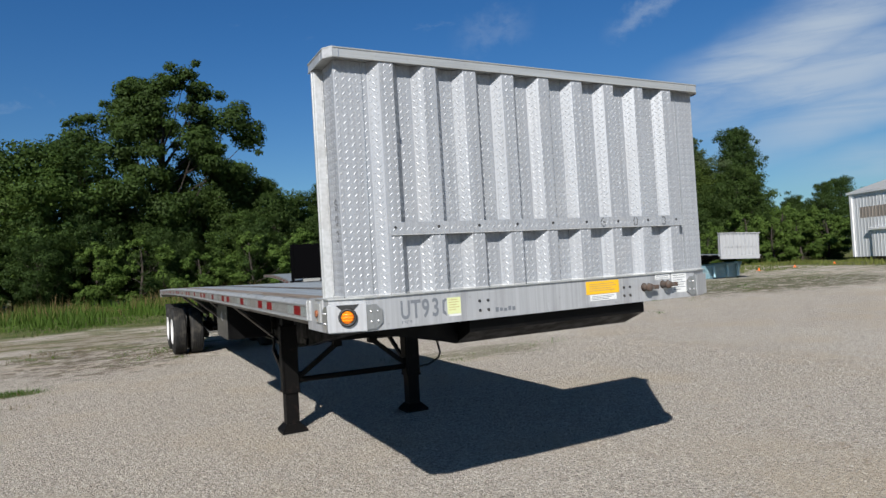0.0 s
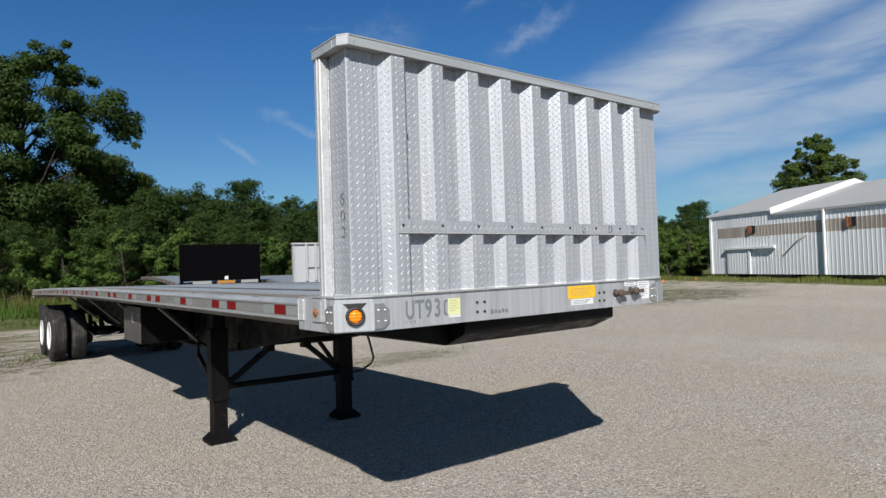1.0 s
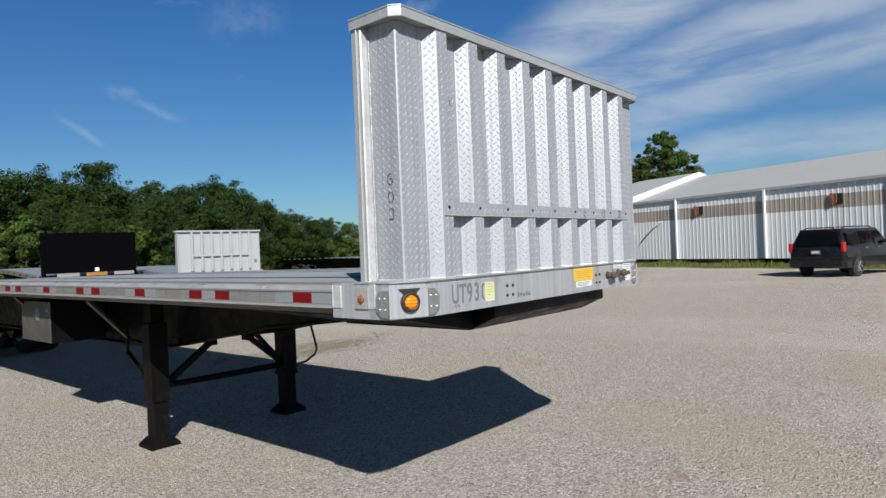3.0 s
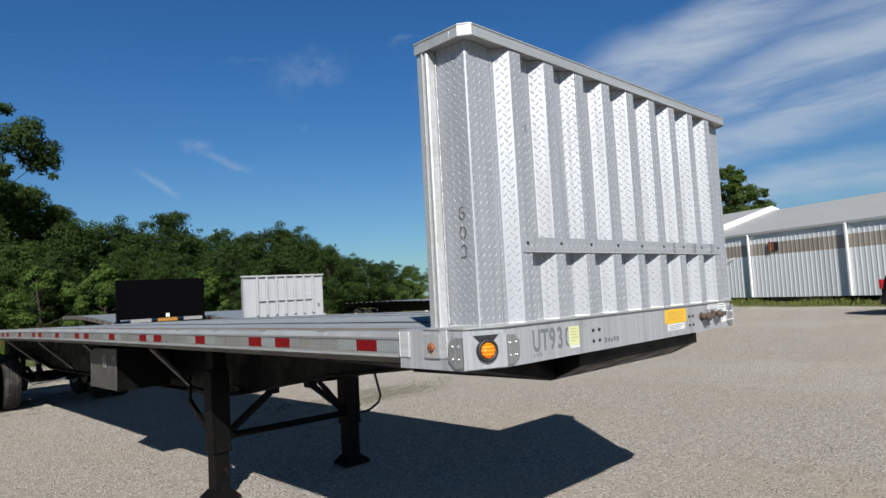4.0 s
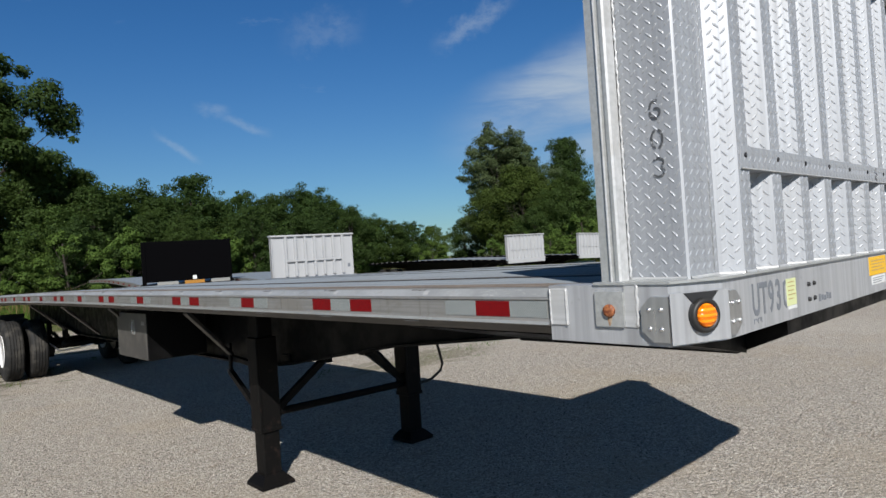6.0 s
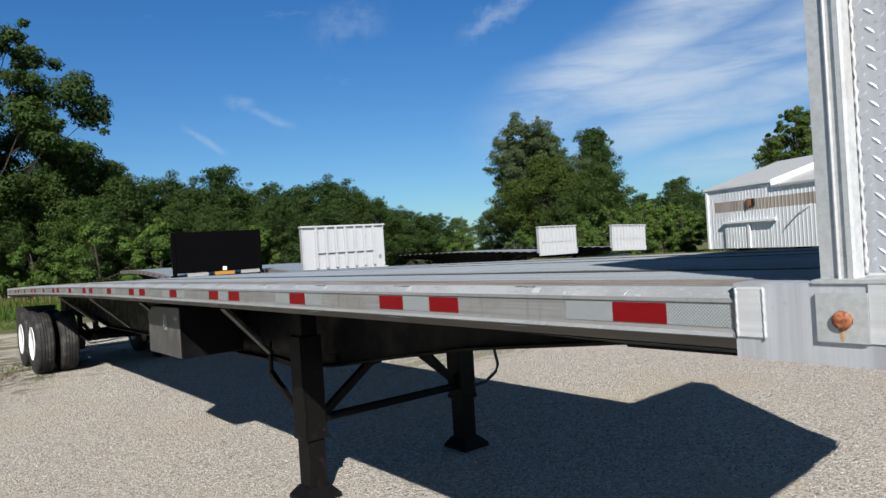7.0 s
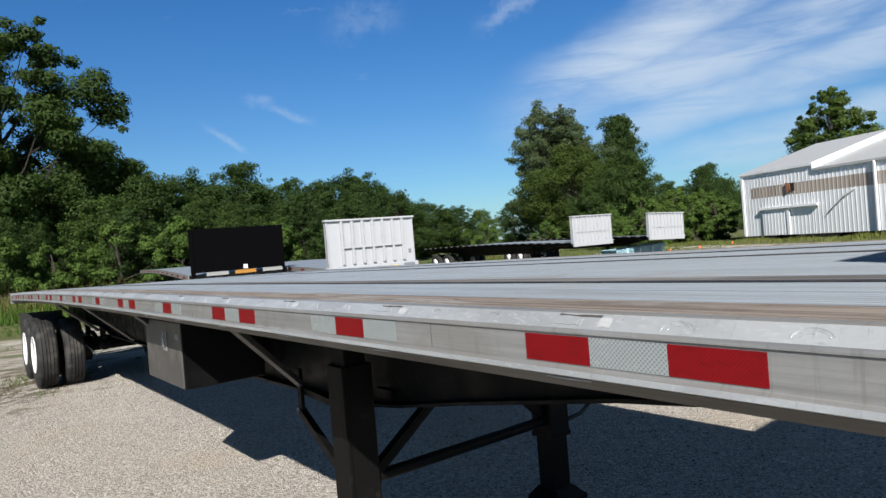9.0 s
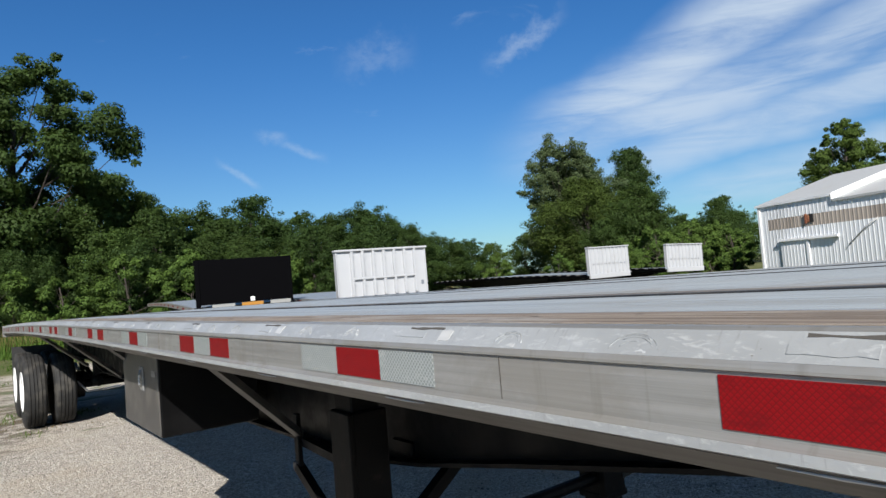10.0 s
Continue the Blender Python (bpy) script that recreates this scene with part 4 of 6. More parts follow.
# corner posts: grooved channel with a smooth front face and a lumpy weld to the sheet
for mir in (0, 1):
    def mx(pts):
        return [(WID - a, b) for a, b in pts][::-1] if mir else pts
    post = part("corner_post", prism(mx([(0.034, 0.229), (0.034, 0.238), (0.041, 0.240), (0.041, 0.247), (0.034, 0.249), (0.034, 0.256), (0.038, 0.258), (0.038, 0.288), (0.092, 0.288), (0.092, 0.229)]), 2, 1.4605, 2.690), "cap", board, "grooved channel corner post")
    part("post_angle", prism(mx([(0.034, 0.2285), (0.040, 0.2235), (0.073, 0.2205), (0.0785, 0.2235), (0.0785, 0.2285)]), 2, 1.487, 2.645), "bright", board, "smooth folded corner angle")
    part("post_bead", tube([(0.0335 if not mir else WID - 0.0335, 0.2525, z) for z in (1.487, 2.692)], 0.0036, 8), "bright", post, "bright rolled edge")
    foot = part("post_foot", prism(mx([(-0.010, 0.195), (-0.010, 0.284), (-0.0005, 0.284), (-0.0005, 0.195)]), 2, 1.366, 1.462), "cap", board, "flat foot plate over the frame")
    part("foot_gusset", prism(mx([(-0.004, 0.160), (-0.004, 0.1945), (-0.0005, 0.1945), (-0.0005, 0.160)]), 2, 1.366, 1.487), "bright", foot, "bright flat strip beside the foot plate")
    bm = lathe([(-0.010, 0.010), (-0.009, 0.0165), (-0.004, 0.018), (0.0, 0.018)] if not mir else [(0.0, 0.018), (0.004, 0.018), (0.009, 0.0165), (0.010, 0.010)], 18, 0)
    bmesh.ops.translate(bm, verts=bm.verts[:], vec=(-0.010 if not mir else WID + 0.010, 0.238, 1.410))
    part("side_lens", bm, "rust_lens", foot, "small rusted side marker", True)
    if not mir:
        part("rust_run", prism([(0.230, 1.394), (0.246, 1.394), (0.243, 1.372), (0.239, 1.367), (0.234, 1.376)], 0, -0.0106, -0.0098), "rust_stain", foot, "brown rust run below the marker")
    xx = (0.0775, WID - 0.0775)[mir]
    part("seam_weld", tube([(xx, 0.2175 + 0.0016 * math.sin(i * 1.9), 1.492 + 0.0093 * i) for i in range(124)], [0.0030 + 0.0016 * (i % 2) + 0.0008 * math.sin(i * 0.7) for i in range(124)], 5), "bright", board, "lumpy seam weld", True)
    xx = (-0.001, WID + 0.001)[mir]
    part("seam_weld", tube([(xx, 0.158 + 0.002 * math.sin(i * 1.7), 1.366 + 0.0105 * i) for i in range(12)], [0.0045 + 0.002 * (i % 2) for i in range(12)], 5), "bright", board, "lumpy seam weld", True)
# back skin so that the board reads as a closed box from behind
part("back_sheet", boxed(0.09, WID - 0.09, 0.229, 0.235, 1.478, 2.65), "rail", board, "plain aluminium back sheet")
for k in range(5):
    part("back_stiffener", boxed(0.35 + 0.46 * k, 0.39 + 0.46 * k, 0.2355, 0.280, 1.478, 2.65, 0.004), "rail", board)

# top cap: channel with clipped corners
CAP = [(0.029, 0.294), (0.029, 0.034), (0.064, -0.012), (WID - 0.045, -0.012), (WID - 0.004, 0.026), (WID + 0.008, 0.062), (WID + 0.008, 0.294)]
INN = [(WID + 0.004, 0.290), (WID + 0.004, 0.064), (WID - 0.008, 0.030), (WID - 0.047, -0.008), (0.066, -0.008), (0.033, 0.036), (0.033, 0.290)]
cap = part("top_cap", prism(CAP, 2, 2.697, 2.704), "cap", board, "dull aluminium cap channel with clipped corners")
part("cap_skirt", prism(CAP + INN, 2, 2.653, 2.697), "cap", cap)
part("cap_bead", tube([(a, b, 2.700) for a, b in CAP], 0.0046, 8), "cap", cap, "rounded upper edge")
part("cap_bead", tube([(a, b, 2.6545) for a, b in CAP], 0.0028, 6), "cap", cap, "lower edge")
part("cap_underside", prism(INN, 2, 2.660, 2.664), "cap", cap)
part("corner_cap", prism([(0.0265, 0.034), (0.0625, -0.0145), (0.0665, -0.0115), (0.0305, 0.037)], 2, 2.655, 2.705), "bright", cap, "bright polished corner facet")
for cx in (0.092, 2.46):
    part("cap_joint", boxed(cx, cx + 0.004, -0.0135, -0.012, 2.657, 2.695), "plate", cap)
part("cap_joint", boxed(0.0275, 0.029, 0.085, 0.088, 2.657, 2.695), "plate", cap)

# ---------- under the deck ----------
chassis = part("coupler_box", add_prism(bmesh.new(), [(0.06, 1.3175), (0.06, 1.248), (0.236, 1.172), (1.25, 1.166), (1.25, 1.3175)], 0, 0.77, 2.03), "black", trailer, "black upper coupler plate box")
bm = lathe([(1.116, 0.036), (1.131, 0.036), (1.133, 0.025), (1.166, 0.025)], 16, 2)
bmesh.ops.translate(bm, verts=bm.verts[:], vec=(1.30, 0.75, 0))
part("kingpin", bm, "black", chassis)
part("nose_gusset", prism([(0.09, 1.3172), (0.77, 1.178), (0.77, 1.3172)], 1, 0.20, 1.25), "black", trailer, "black sloping gusset under the nose")
SOFF = [(0.2, 1.31), (0.2, 1.235), (1.26, 1.175), (2.2, 1.075), (2.95, 0.955), (3.45, 0.868), (3.9, 0.815), (9.8, 0.815), (10.6, 0.92), (LEN - 0.05, 0.95), (LEN - 0.05, 1.31)]
for bx in (0.82, 1.78):
    beam = part("main_beam", prism(SOFF, 0, bx - 0.006, bx + 0.006), "black", trailer, "deep black steel main beam")
    bm = bmesh.new()
    low = SOFF[1:-1]
    for a, b in zip(low, low[1:]):
        vs = []
        for dx in (-0.065, 0.065):
            for (yy, zz) in (a, b):
                for dz in (0.0, 0.014):
                    vs.append(bm.verts.new((bx + dx, yy, zz + dz)))
        for f in ((0, 2, 6, 4), (1, 5, 7, 3), (0, 1, 3, 2), (4, 6, 7, 5), (0, 4, 5, 1), (2, 3, 7, 6)):
            bm.faces.new([vs[t] for t in f])
    part("bottom_flange", bm, "black", beam)
    part("top_flange", boxed(bx - 0.065, bx + 0.065, 0.2, LEN - 0.05, 1.30, 1.316), "black", beam)
for k in range(30):
    yk = 0.55 + 0.452 * k
    part("cross_member", boxed(0.10, 2.50, yk, yk + 0.045, 1.335, 1.428), "black", trailer)
    part("cross_member_flange", boxed(0.10, 2.50, yk - 0.02, yk + 0.065, 1.322, 1.3345), "black", trailer)


def strut(pa, pb, w, name, parent, mat="black", label=""):
    return part(name, tube([pa, pb], w, square=True), mat, parent, label)


for yk in (4.04, 5.92, 7.85, 9.7):
    zl = 0.885 if yk > 3 else 1.06
    st = strut((0.14, yk - 0.26, 1.315), (0.60, yk + 0.07, zl + 0.04), 0.021, "outrigger_brace", trailer, "box", "grey angle brace under the rail")

# landing legs
legs = []
for sx in (0, 1):
    cx = 0.630 if sx == 0 else 1.990
    lg = part("landing_leg", boxed(cx - 0.078, cx + 0.078, 3.565, 3.730, 0.405, 1.085, 0.006), "leg", trailer, "scuffed black landing leg")
    part("leg_flange", boxed(cx - 0.092, cx - 0.070, 3.555, 3.595, 0.42, 1.085, 0.003), "leg", lg)
    part("leg_head", boxed(cx - 0.06, cx + 0.06, 3.585, 3.715, 1.08, 1.30, 0.006), "leg", lg)
    part("leg_collar", boxed(cx - 0.083, cx + 0.083, 3.560, 3.735, 0.395, 0.425, 0.004), "leg", lg)
    part("inner_leg", boxed(cx - 0.066, cx + 0.066, 3.580, 3.715, 0.05, 0.42, 0.005), "leg", lg)
    bm = bmesh.new()
    top = [bm.verts.new((cx + a * 0.075, 3.648 + b * 0.075, 0.085)) for a, b in ((-1, -1), (1, -1), (1, 1), (-1, 1))]
    mid = [bm.verts.new((cx + a * 0.125, 3.635 + b * 0.125, 0.030)) for a, b in ((-1, -1), (1, -1), (1, 1), (-1, 1))]
    bot = [bm.verts.new((cx + a * 0.128, 3.635 + b * 0.128, 0.004)) for a, b in ((-1, -1), (1, -1), (1, 1), (-1, 1))]
    for ra, rb in ((top, mid), (mid, bot)):
        for q in range(4):
            bm.faces.new((ra[q], ra[(q + 1) % 4], rb[(q + 1) % 4], rb[q]))
    bm.faces.new(top[::-1])
    bm.faces.new(bot)
    bmesh.ops.recalc_face_normals(bm, faces=bm.faces[:])
    part("foot_pad", bm, "leg", lg, "flared steel foot pad")
    s = 1 if sx == 0 else -1
    hang = part("brace_hanger", boxed(cx - 0.055, cx - 0.035, 4.085, 4.125, 0.775, 1.02, 0.003), "leg", trailer)
    part("hanger_bolt", boxed(cx - 0.062, cx - 0.03, 4.100, 4.140, 0.775, 0.815, 0.004), "box", hang)
    strut((cx - 0.045, 4.115, 0.795), (cx - 0.03, 3.725, 0.545), 0.026, "rear_brace", lg)
    strut((cx - 0.02, 4.125, 0.90), (cx - 0.01, 3.725, 0.865), 0.024, "rear_tie", lg)
    strut((cx + s * 0.07, 3.625, 0.53), (1.34 - s * 0.20, 3.625, 0.845), 0.034, "cross_brace", lg)
    part("brace_bracket", boxed(1.34 - s * 0.20 - 0.045, 1.34 - s * 0.20 + 0.045, 3.575, 3.675, 0.815, 0.90, 0.005), "leg", lg)
    part("brace_plate", boxed(cx + s * 0.06 - 0.05, cx + s * 0.06 + 0.05, 3.610, 3.640, 0.48, 0.60, 0.003), "leg", lg)
part("brace_beam", boxed(0.80, 1.90, 3.555, 3.695, 0.875, 0.93, 0.004), "black", trailer)
part("cross_shaft", tube([(0.70, 3.625, 0.515), (1.98, 3.625, 0.505)], 0.030, 12), "leg", trailer, "dark cross shaft between the legs")
part("crank_handle", tube([(2.05, 3.565, 0.49), (2.18, 3.565, 0.50), (2.30, 3.565, 0.56), (2.33, 3.565, 0.62), (2.30, 3.565, 0.74), (2.26, 3.565, 0.88), (2.24, 3.565, 0.98)], 0.013, 8), "rubber", trailer, "bent black crank handle", True)

# tool box slung under the rail
toolbox = part("tool_box", boxed(0.237, 0.74, 4.945, 5.780, 0.862, 1.270, 0.006), "black", trailer, "dark grey steel tool box with a latch")
part("door_panel", boxed(0.231, 0.2365, 4.949, 5.775, 0.866, 1.266, 0.002), "box", toolbox)
part("latch_plate", boxed(0.226, 0.232, 5.250, 5.340, 1.075, 1.205, 0.003), "rail", toolbox, "dull steel latch plate")
part("latch_pull", tube([(0.224, 5.295, 1.185), (0.214, 5.280, 1.16), (0.214, 5.280, 1.11), (0.222, 5.295, 1.095)], 0.006, 6), "plate", toolbox)
part("box_label", boxed(0.228, 0.232, 4.990, 5.070, 1.165, 1.195), "rail", toolbox, "small pale label")
for yk in (5.020, 5.680):
    part("box_hanger", boxed(0.42, 0.46, yk, yk + 0.03, 1.262, 1.322), "black", toolbox)

# running gear
def add_wheel(ax, xc, face):
    """One tyre with its rim; face is -1 or 1, the way the dished side looks."""
    t_prof = [(-0.118, 0.285), (-0.128, 0.36), (-0.132, 0.43), (-0.118, 0.49), (-0.098, 0.510), (-0.070, 0.516), (-0.068, 0.506), (-0.060, 0.506), (-0.058, 0.518), (-0.024, 0.520), (-0.022, 0.508), (-0.014, 0.508), (-0.012, 0.520), (0.012, 0.520), (0.014, 0.508), (0.022, 0.508), (0.024, 0.520),
              (0.058, 0.518), (0.060, 0.506), (0.068, 0.506), (0.070, 0.516), (0.098, 0.510), (0.118, 0.49), (0.132, 0.43), (0.128, 0.36), (0.118, 0.285)]
    bm = lathe(t_prof, 48)
    bmesh.ops.translate(bm, verts=bm.verts[:], vec=(xc, ax, 0.515))
    ty = part("tyre", bm, "tyre", trailer, "worn black ribbed truck tyre")
    r_prof = [(0.122, 0.284), (0.132, 0.282), (0.132, 0.272), (0.10, 0.262), (0.05, 0.245), (0.03, 0.16), (0.04, 0.13), (0.045, 0.10), (0.12, 0.095), (0.125, 0.02)]
    r_prof = [(a * face, r) for a, r in r_prof]
    bm = lathe(r_prof if face > 0 else r_prof, 32)
    bmesh.ops.translate(bm, verts=bm.verts[:], vec=(xc, ax, 0.515))
    rim = part("rim", bm, "rim", ty, "white painted steel rim", True)
    for q in range(10):
        an = 2 * math.pi * q / 10
        bm = lathe([(0.034 * face, 0.013), (0.058 * face, 0.013), (0.060 * face, 0.006)], 6)
        bmesh.ops.translate(bm, verts=bm.verts[:], vec=(xc, ax + 0.145 * math.cos(an), 0.515 + 0.145 * math.sin(an)))
        part("wheel_nut", bm, "plate", rim)


for ax in (11.86, 13.10):
    for xc, face in ((0.222, -1), (0.560, 1), (WID - 0.560, -1), (WID - 0.222, 1)):
        add_wheel(ax, xc, face)
    axle = part("axle", tube([(0.30, ax, 0.515), (WID - 0.30, ax, 0.515)], 0.064, 14), "black", trailer, "black tube axle", True)
    for xc in (0.73, WID - 0.73):
        bm = lathe([(-0.09, 0.20), (0.09, 0.20), (0.10, 0.12)], 24)
        bmesh.ops.translate(bm, verts=bm.verts[:], vec=(xc, ax, 0.515))
        part("brake_drum", bm, "black", axle)
    for xc in (0.95, WID - 0.95):
        part("leaf_spring", add_tube(bmesh.new(), [(xc, ax - 0.55, 0.72), (xc, ax - 0.25, 0.635), (xc, ax, 0.61), (xc, ax + 0.25, 0.635), (xc, ax + 0.55, 0.72)], 0.035, square=True), "black", axle)
        bm = lathe([(ax - 0.42, 0.02), (ax - 0.40, 0.075), (ax - 0.30, 0.078), (ax - 0.28, 0.03)], 16, 1)
        bmesh.ops.translate(bm, verts=bm.verts[:], vec=(xc, 0, 0.56))
        part("brake_chamber", bm, "black", axle)
for xc in (0.90, WID - 0.90):
    for yk in (11.25, 12.48, 13.62):
        part("spring_hanger", prism([(yk - 0.12, 1.31), (yk + 0.12, 1.31), (yk + 0.06, 0.68), (yk - 0.06, 0.68)], 0, xc - 0.03, xc + 0.03), "black", trailer)
for xa, xb in ((0.10, 0.72), (WID - 0.72, WID - 0.10)):
    part("mud_flap", boxed(xa, xb, LEN - 0.06, LEN - 0.048, 0.30, 1.12), "rubber", trailer, "black rubber mud flap")
part("air_tank", tube([(0.95, 10.75, 0.98), (1.65, 10.75, 0.98)], 0.12, 20), "black", trailer, "black air tank", True)
part("air_line", tube([(0.70, 11.4, 0.60), (0.74, 10.9, 0.50), (0.85, 10.2, 0.58), (0.82, 9.2, 0.70)], 0.012, 6), "plate", trailer, "silver air hose", True)
part("rear_beam", boxed(0.0, WID, LEN, LEN + 0.035, 1.30, 1.474, 0.004), "rail", trailer)


# the frame droops a little towards the rear and the far side
def droop(x, y, z):
    k = min(1.0, max(0.0, (z - 0.15) / 1.1))
    return -k * (0.0013 * max(0.0, y - 5.0) ** 2 + 0.0021 * x * max(0.0, y - 0.6))


for ob in trailer.children_recursive:
    for v in ob.data.vertices:
        v.co.z += droop(*v.co)


# ---------- parked trailers behind ----------
def parked_trailer(name, label, at, kind, board_w, board_z0, board_z1, ribs, rise=0.012, length=13.2, dark=False):
    """A flatbed seen from its front left corner; local x across, y back, z up from the ground."""
    t = thing(name, label, "trailer", "parked trailers", at)
    half = 1.28
    top = 1.25

    def cam_z(y):
        return top + rise * y + 0.09 * math.sin(math.pi * min(1.0, y / length))

    segs = 14
    for sx in (-1, 1):
        bm = bmesh.new()
        ring = []
        for i in range(segs + 1):
            y = length * i / segs
            z = cam_z(y)
            ring.append([bm.verts.new((sx * half + dx, y, z + dz)) for dx, dz in ((-0.03, 0.0), (0.03, 0.0), (0.03, -0.13), (-0.03, -0.13))])
        for a, b in zip(ring, ring[1:]):
            for q in range(4):
                bm.faces.new((a[q], a[(q + 1) % 4], b[(q + 1) % 4], b[q]))
        bm.faces.new(ring[0][::-1])
        bm.faces.new(ring[-1])
        bmesh.ops.recalc_face_normals(bm, faces=bm.faces[:])
        rl = part("side_rail", bm, "black_board" if dark else "rail", t)
        if sx < 0 and dark:
            for k in range(21):
                y = 0.4 + 0.61 * k
                part("stake_pocket", boxed(-half - 0.045, -half - 0.02, y, y + 0.22, cam_z(y) - 0.035, cam_z(y) + 0.008), "rail", rl, "pale worn stake pocket")
        elif sx < 0:
            for k in range(11):
                y = 0.5 + 1.15 * k
                part("reflective_tape", boxed(-half - 0.036, -half - 0.031, y, y + 0.32, cam_z(y) - 0.09, cam_z(y) - 0.04), "tape_red", rl)
    bm = bmesh.new()
    prev = None
    for i in range(segs + 1):
        y = length * i / segs
        row = [bm.verts.new((x, y, cam_z(y) + dz)) for x, dz in ((-half, -0.01), (half, -0.01), (half, -0.06), (-half, -0.06))]
        if prev:
            for q in range(4):
                bm.faces.new((prev[q], prev[(q + 1) % 4], row[(q + 1) % 4], row[q]))
        else:
            bm.faces.new(row[::-1])
        prev = row
    bm.faces.new(prev)
    bmesh.ops.recalc_face_normals(bm, faces=bm.faces[:])
    part("deck", bm, "deck", t, "weathered aluminium deck")
    fb = board_w / 2 if dark else half
    front_b = part("front_beam", boxed(-fb, fb, -0.06, 0.04, top - 0.20, top + 0.0, 0.01), "white" if kind == "white" else "black", t)
    for sx in (-0.48, 0.48):
        part("main_beam", prism([(0.3, top - 0.05), (0.3, top - 0.14), (2.2, top - 0.2), (3.4, top - 0.42), (9.5, top - 0.42), (10.2, top - 0.25), (length, top - 0.1), (length, top + 0.1), (5, top)], 0, sx - 0.05, sx + 0.05), "black", t)
        lg = part("landing_leg", boxed(sx * 1.5 - 0.08, sx * 1.5 + 0.08, 3.2, 3.36, 0.05, top - 0.05, 0.006), "leg", t)
        part("foot_pad", boxed(sx * 1.5 - 0.14, sx * 1.5 + 0.14, 3.14, 3.42, 0.0, 0.05, 0.01), "leg", lg)
    for ay in (length - 2.6, length - 1.3):
        for wx in (-1.05, -0.72, 0.72, 1.05):
            bm = lathe([(-0.13, 0.28), (-0.13, 0.44), (-0.10, 0.505), (0.10, 0.505), (0.13, 0.44), (0.13, 0.28)], 28)
            bmesh.ops.translate(bm, verts=bm.verts[:], vec=(wx, ay, 0.505))
            ty = part("tyre", bm, "tyre", t)
            bm = lathe([(-0.135, 0.28), (-0.06, 0.25), (-0.05, 0.12), (-0.13, 0.09), (-0.135, 0.02), (0.12, 0.27)], 20)
            bmesh.ops.translate(bm, verts=bm.verts[:], vec=(wx, ay, 0.505))
            part("rim", bm, "rim", ty, smooth=True)
        part("axle", tube([(-1.0, ay, 0.505), (1.0, ay, 0.505)], 0.06, 10), "black", t)
    hw = board_w / 2
    if kind == "black":
        bd = part("headboard", boxed(-hw, hw, -0.05, 0.06, board_z0, board_z1, 0.01), "black_board", t, "matt black solid headboard")
        for sx in (-1, 1):
            part("board_upright", boxed(sx * hw - 0.05, sx * hw + 0.05, -0.065, 0.07, board_z0 - 0.2, board_z1, 0.01), "black_board", bd)
        for xa, xb, mt in ((-0.86, -0.30, "plate_grey"), (-0.13, 0.42, "plate_amber"), (0.60, 1.14, "plate_grey")):
            part("reflector_plate", boxed(xa, xb, -0.075, -0.061, board_z0 - 0.10, board_z0 - 0.005), mt, front_b)
        part("sticker", boxed(0.10, 0.21, -0.054, -0.05, board_z0 + 0.02, board_z0 + 0.13), "sticker_white", bd)
    else:
        bd = part("headboard", boxed(-hw, hw, 0.0, 0.03, board_z0, board_z1, 0.004), "white", t, "white ribbed headboard")
        part("top_cap", boxed(-hw - 0.03, hw + 0.03, -0.07, 0.14, board_z1, board_z1 + 0.05, 0.008), "white", bd)
        for sx in (-1, 1):
            part("side_panel", boxed(min(sx * hw, sx * (hw - 0.03)), max(sx * hw, sx * (hw - 0.03)), -0.03, 0.14, board_z0, board_z1, 0.004), "white", bd)
        if ribs:
            deep = 0.045 if dark else 0.060
            a0, a1 = (-hw + 0.14, hw - 0.14) if dark else (-hw + 0.40, hw - 0.33)
            for k in range(ribs):
                x = a0 + (a1 - a0) * k / (ribs - 1)
                part("rib", add_prism(bmesh.new(), [(x - 0.040, 0.0), (x - 0.030, -deep), (x + 0.030, -deep), (x + 0.040, 0.0)], 2, board_z0 + 0.06, board_z1), "white", bd)
            zc = board_z0 + 0.42 * (board_z1 - board_z0)
            part("cross_rail", boxed(a0, a1, -deep - 0.008, -deep, zc - (0.012 if dark else 0.025), zc + (0.012 if dark else 0.025), 0.003), "white", bd)
            if dark:
                return t
            part("sticker", boxed(hw - 0.17, hw - 0.09, -0.004, 0.0, board_z0 + 0.22, board_z0 + 0.33), "ink_grey", bd, "small grey sign")
            part("sticker", boxed(hw - 0.36, hw - 0.04, -0.066, -0.06, top - 0.13, top - 0.03), "ink_grey", front_b)
            for k in range(4):
                part("coupling", boxed(0.10 + 0.15 * k, 0.17 + 0.15 * k, -0.12, -0.06, top - 0.14, top - 0.06, 0.01), ("rust", "plate", "plate", "sticker_yellow")[k], front_b)
    return t


MAT["black_board"] = Mat("matt_black_board", 0.9, 0.0, (0.0015, 0.0015, 0.002), 0.03).m
parked_trailer("flatbed_trailer", "flatbed trailer with white ribbed headboard parked on the gravel", pose(7.85, 14.90, -0.02, 0, 0, -8.5), "white", 2.42, 1.25, 2.40, 7)
parked_trailer("flatbed_trailer", "flatbed trailer with a matt black solid headboard", pose(5.39, 17.7, 0.07, 0, 0, -8), "black", 2.34, 1.30, 2.44, 0, 0.016)
parked_trailer("flatbed_trailer", "flatbed trailer with white corrugated headboard beside the trees", pose(21.32, 18.48, -0.04, 0, 0, -8), "white", 2.27, 1.20, 2.32, 10, dark=True)
parked_trailer("flatbed_trailer", "flatbed trailer with white corrugated headboard near the barn", pose(25.98, 17.88, -0.10, 0, 2.0, -11), "white", 2.27, 1.20, 2.28, 10, dark=True)


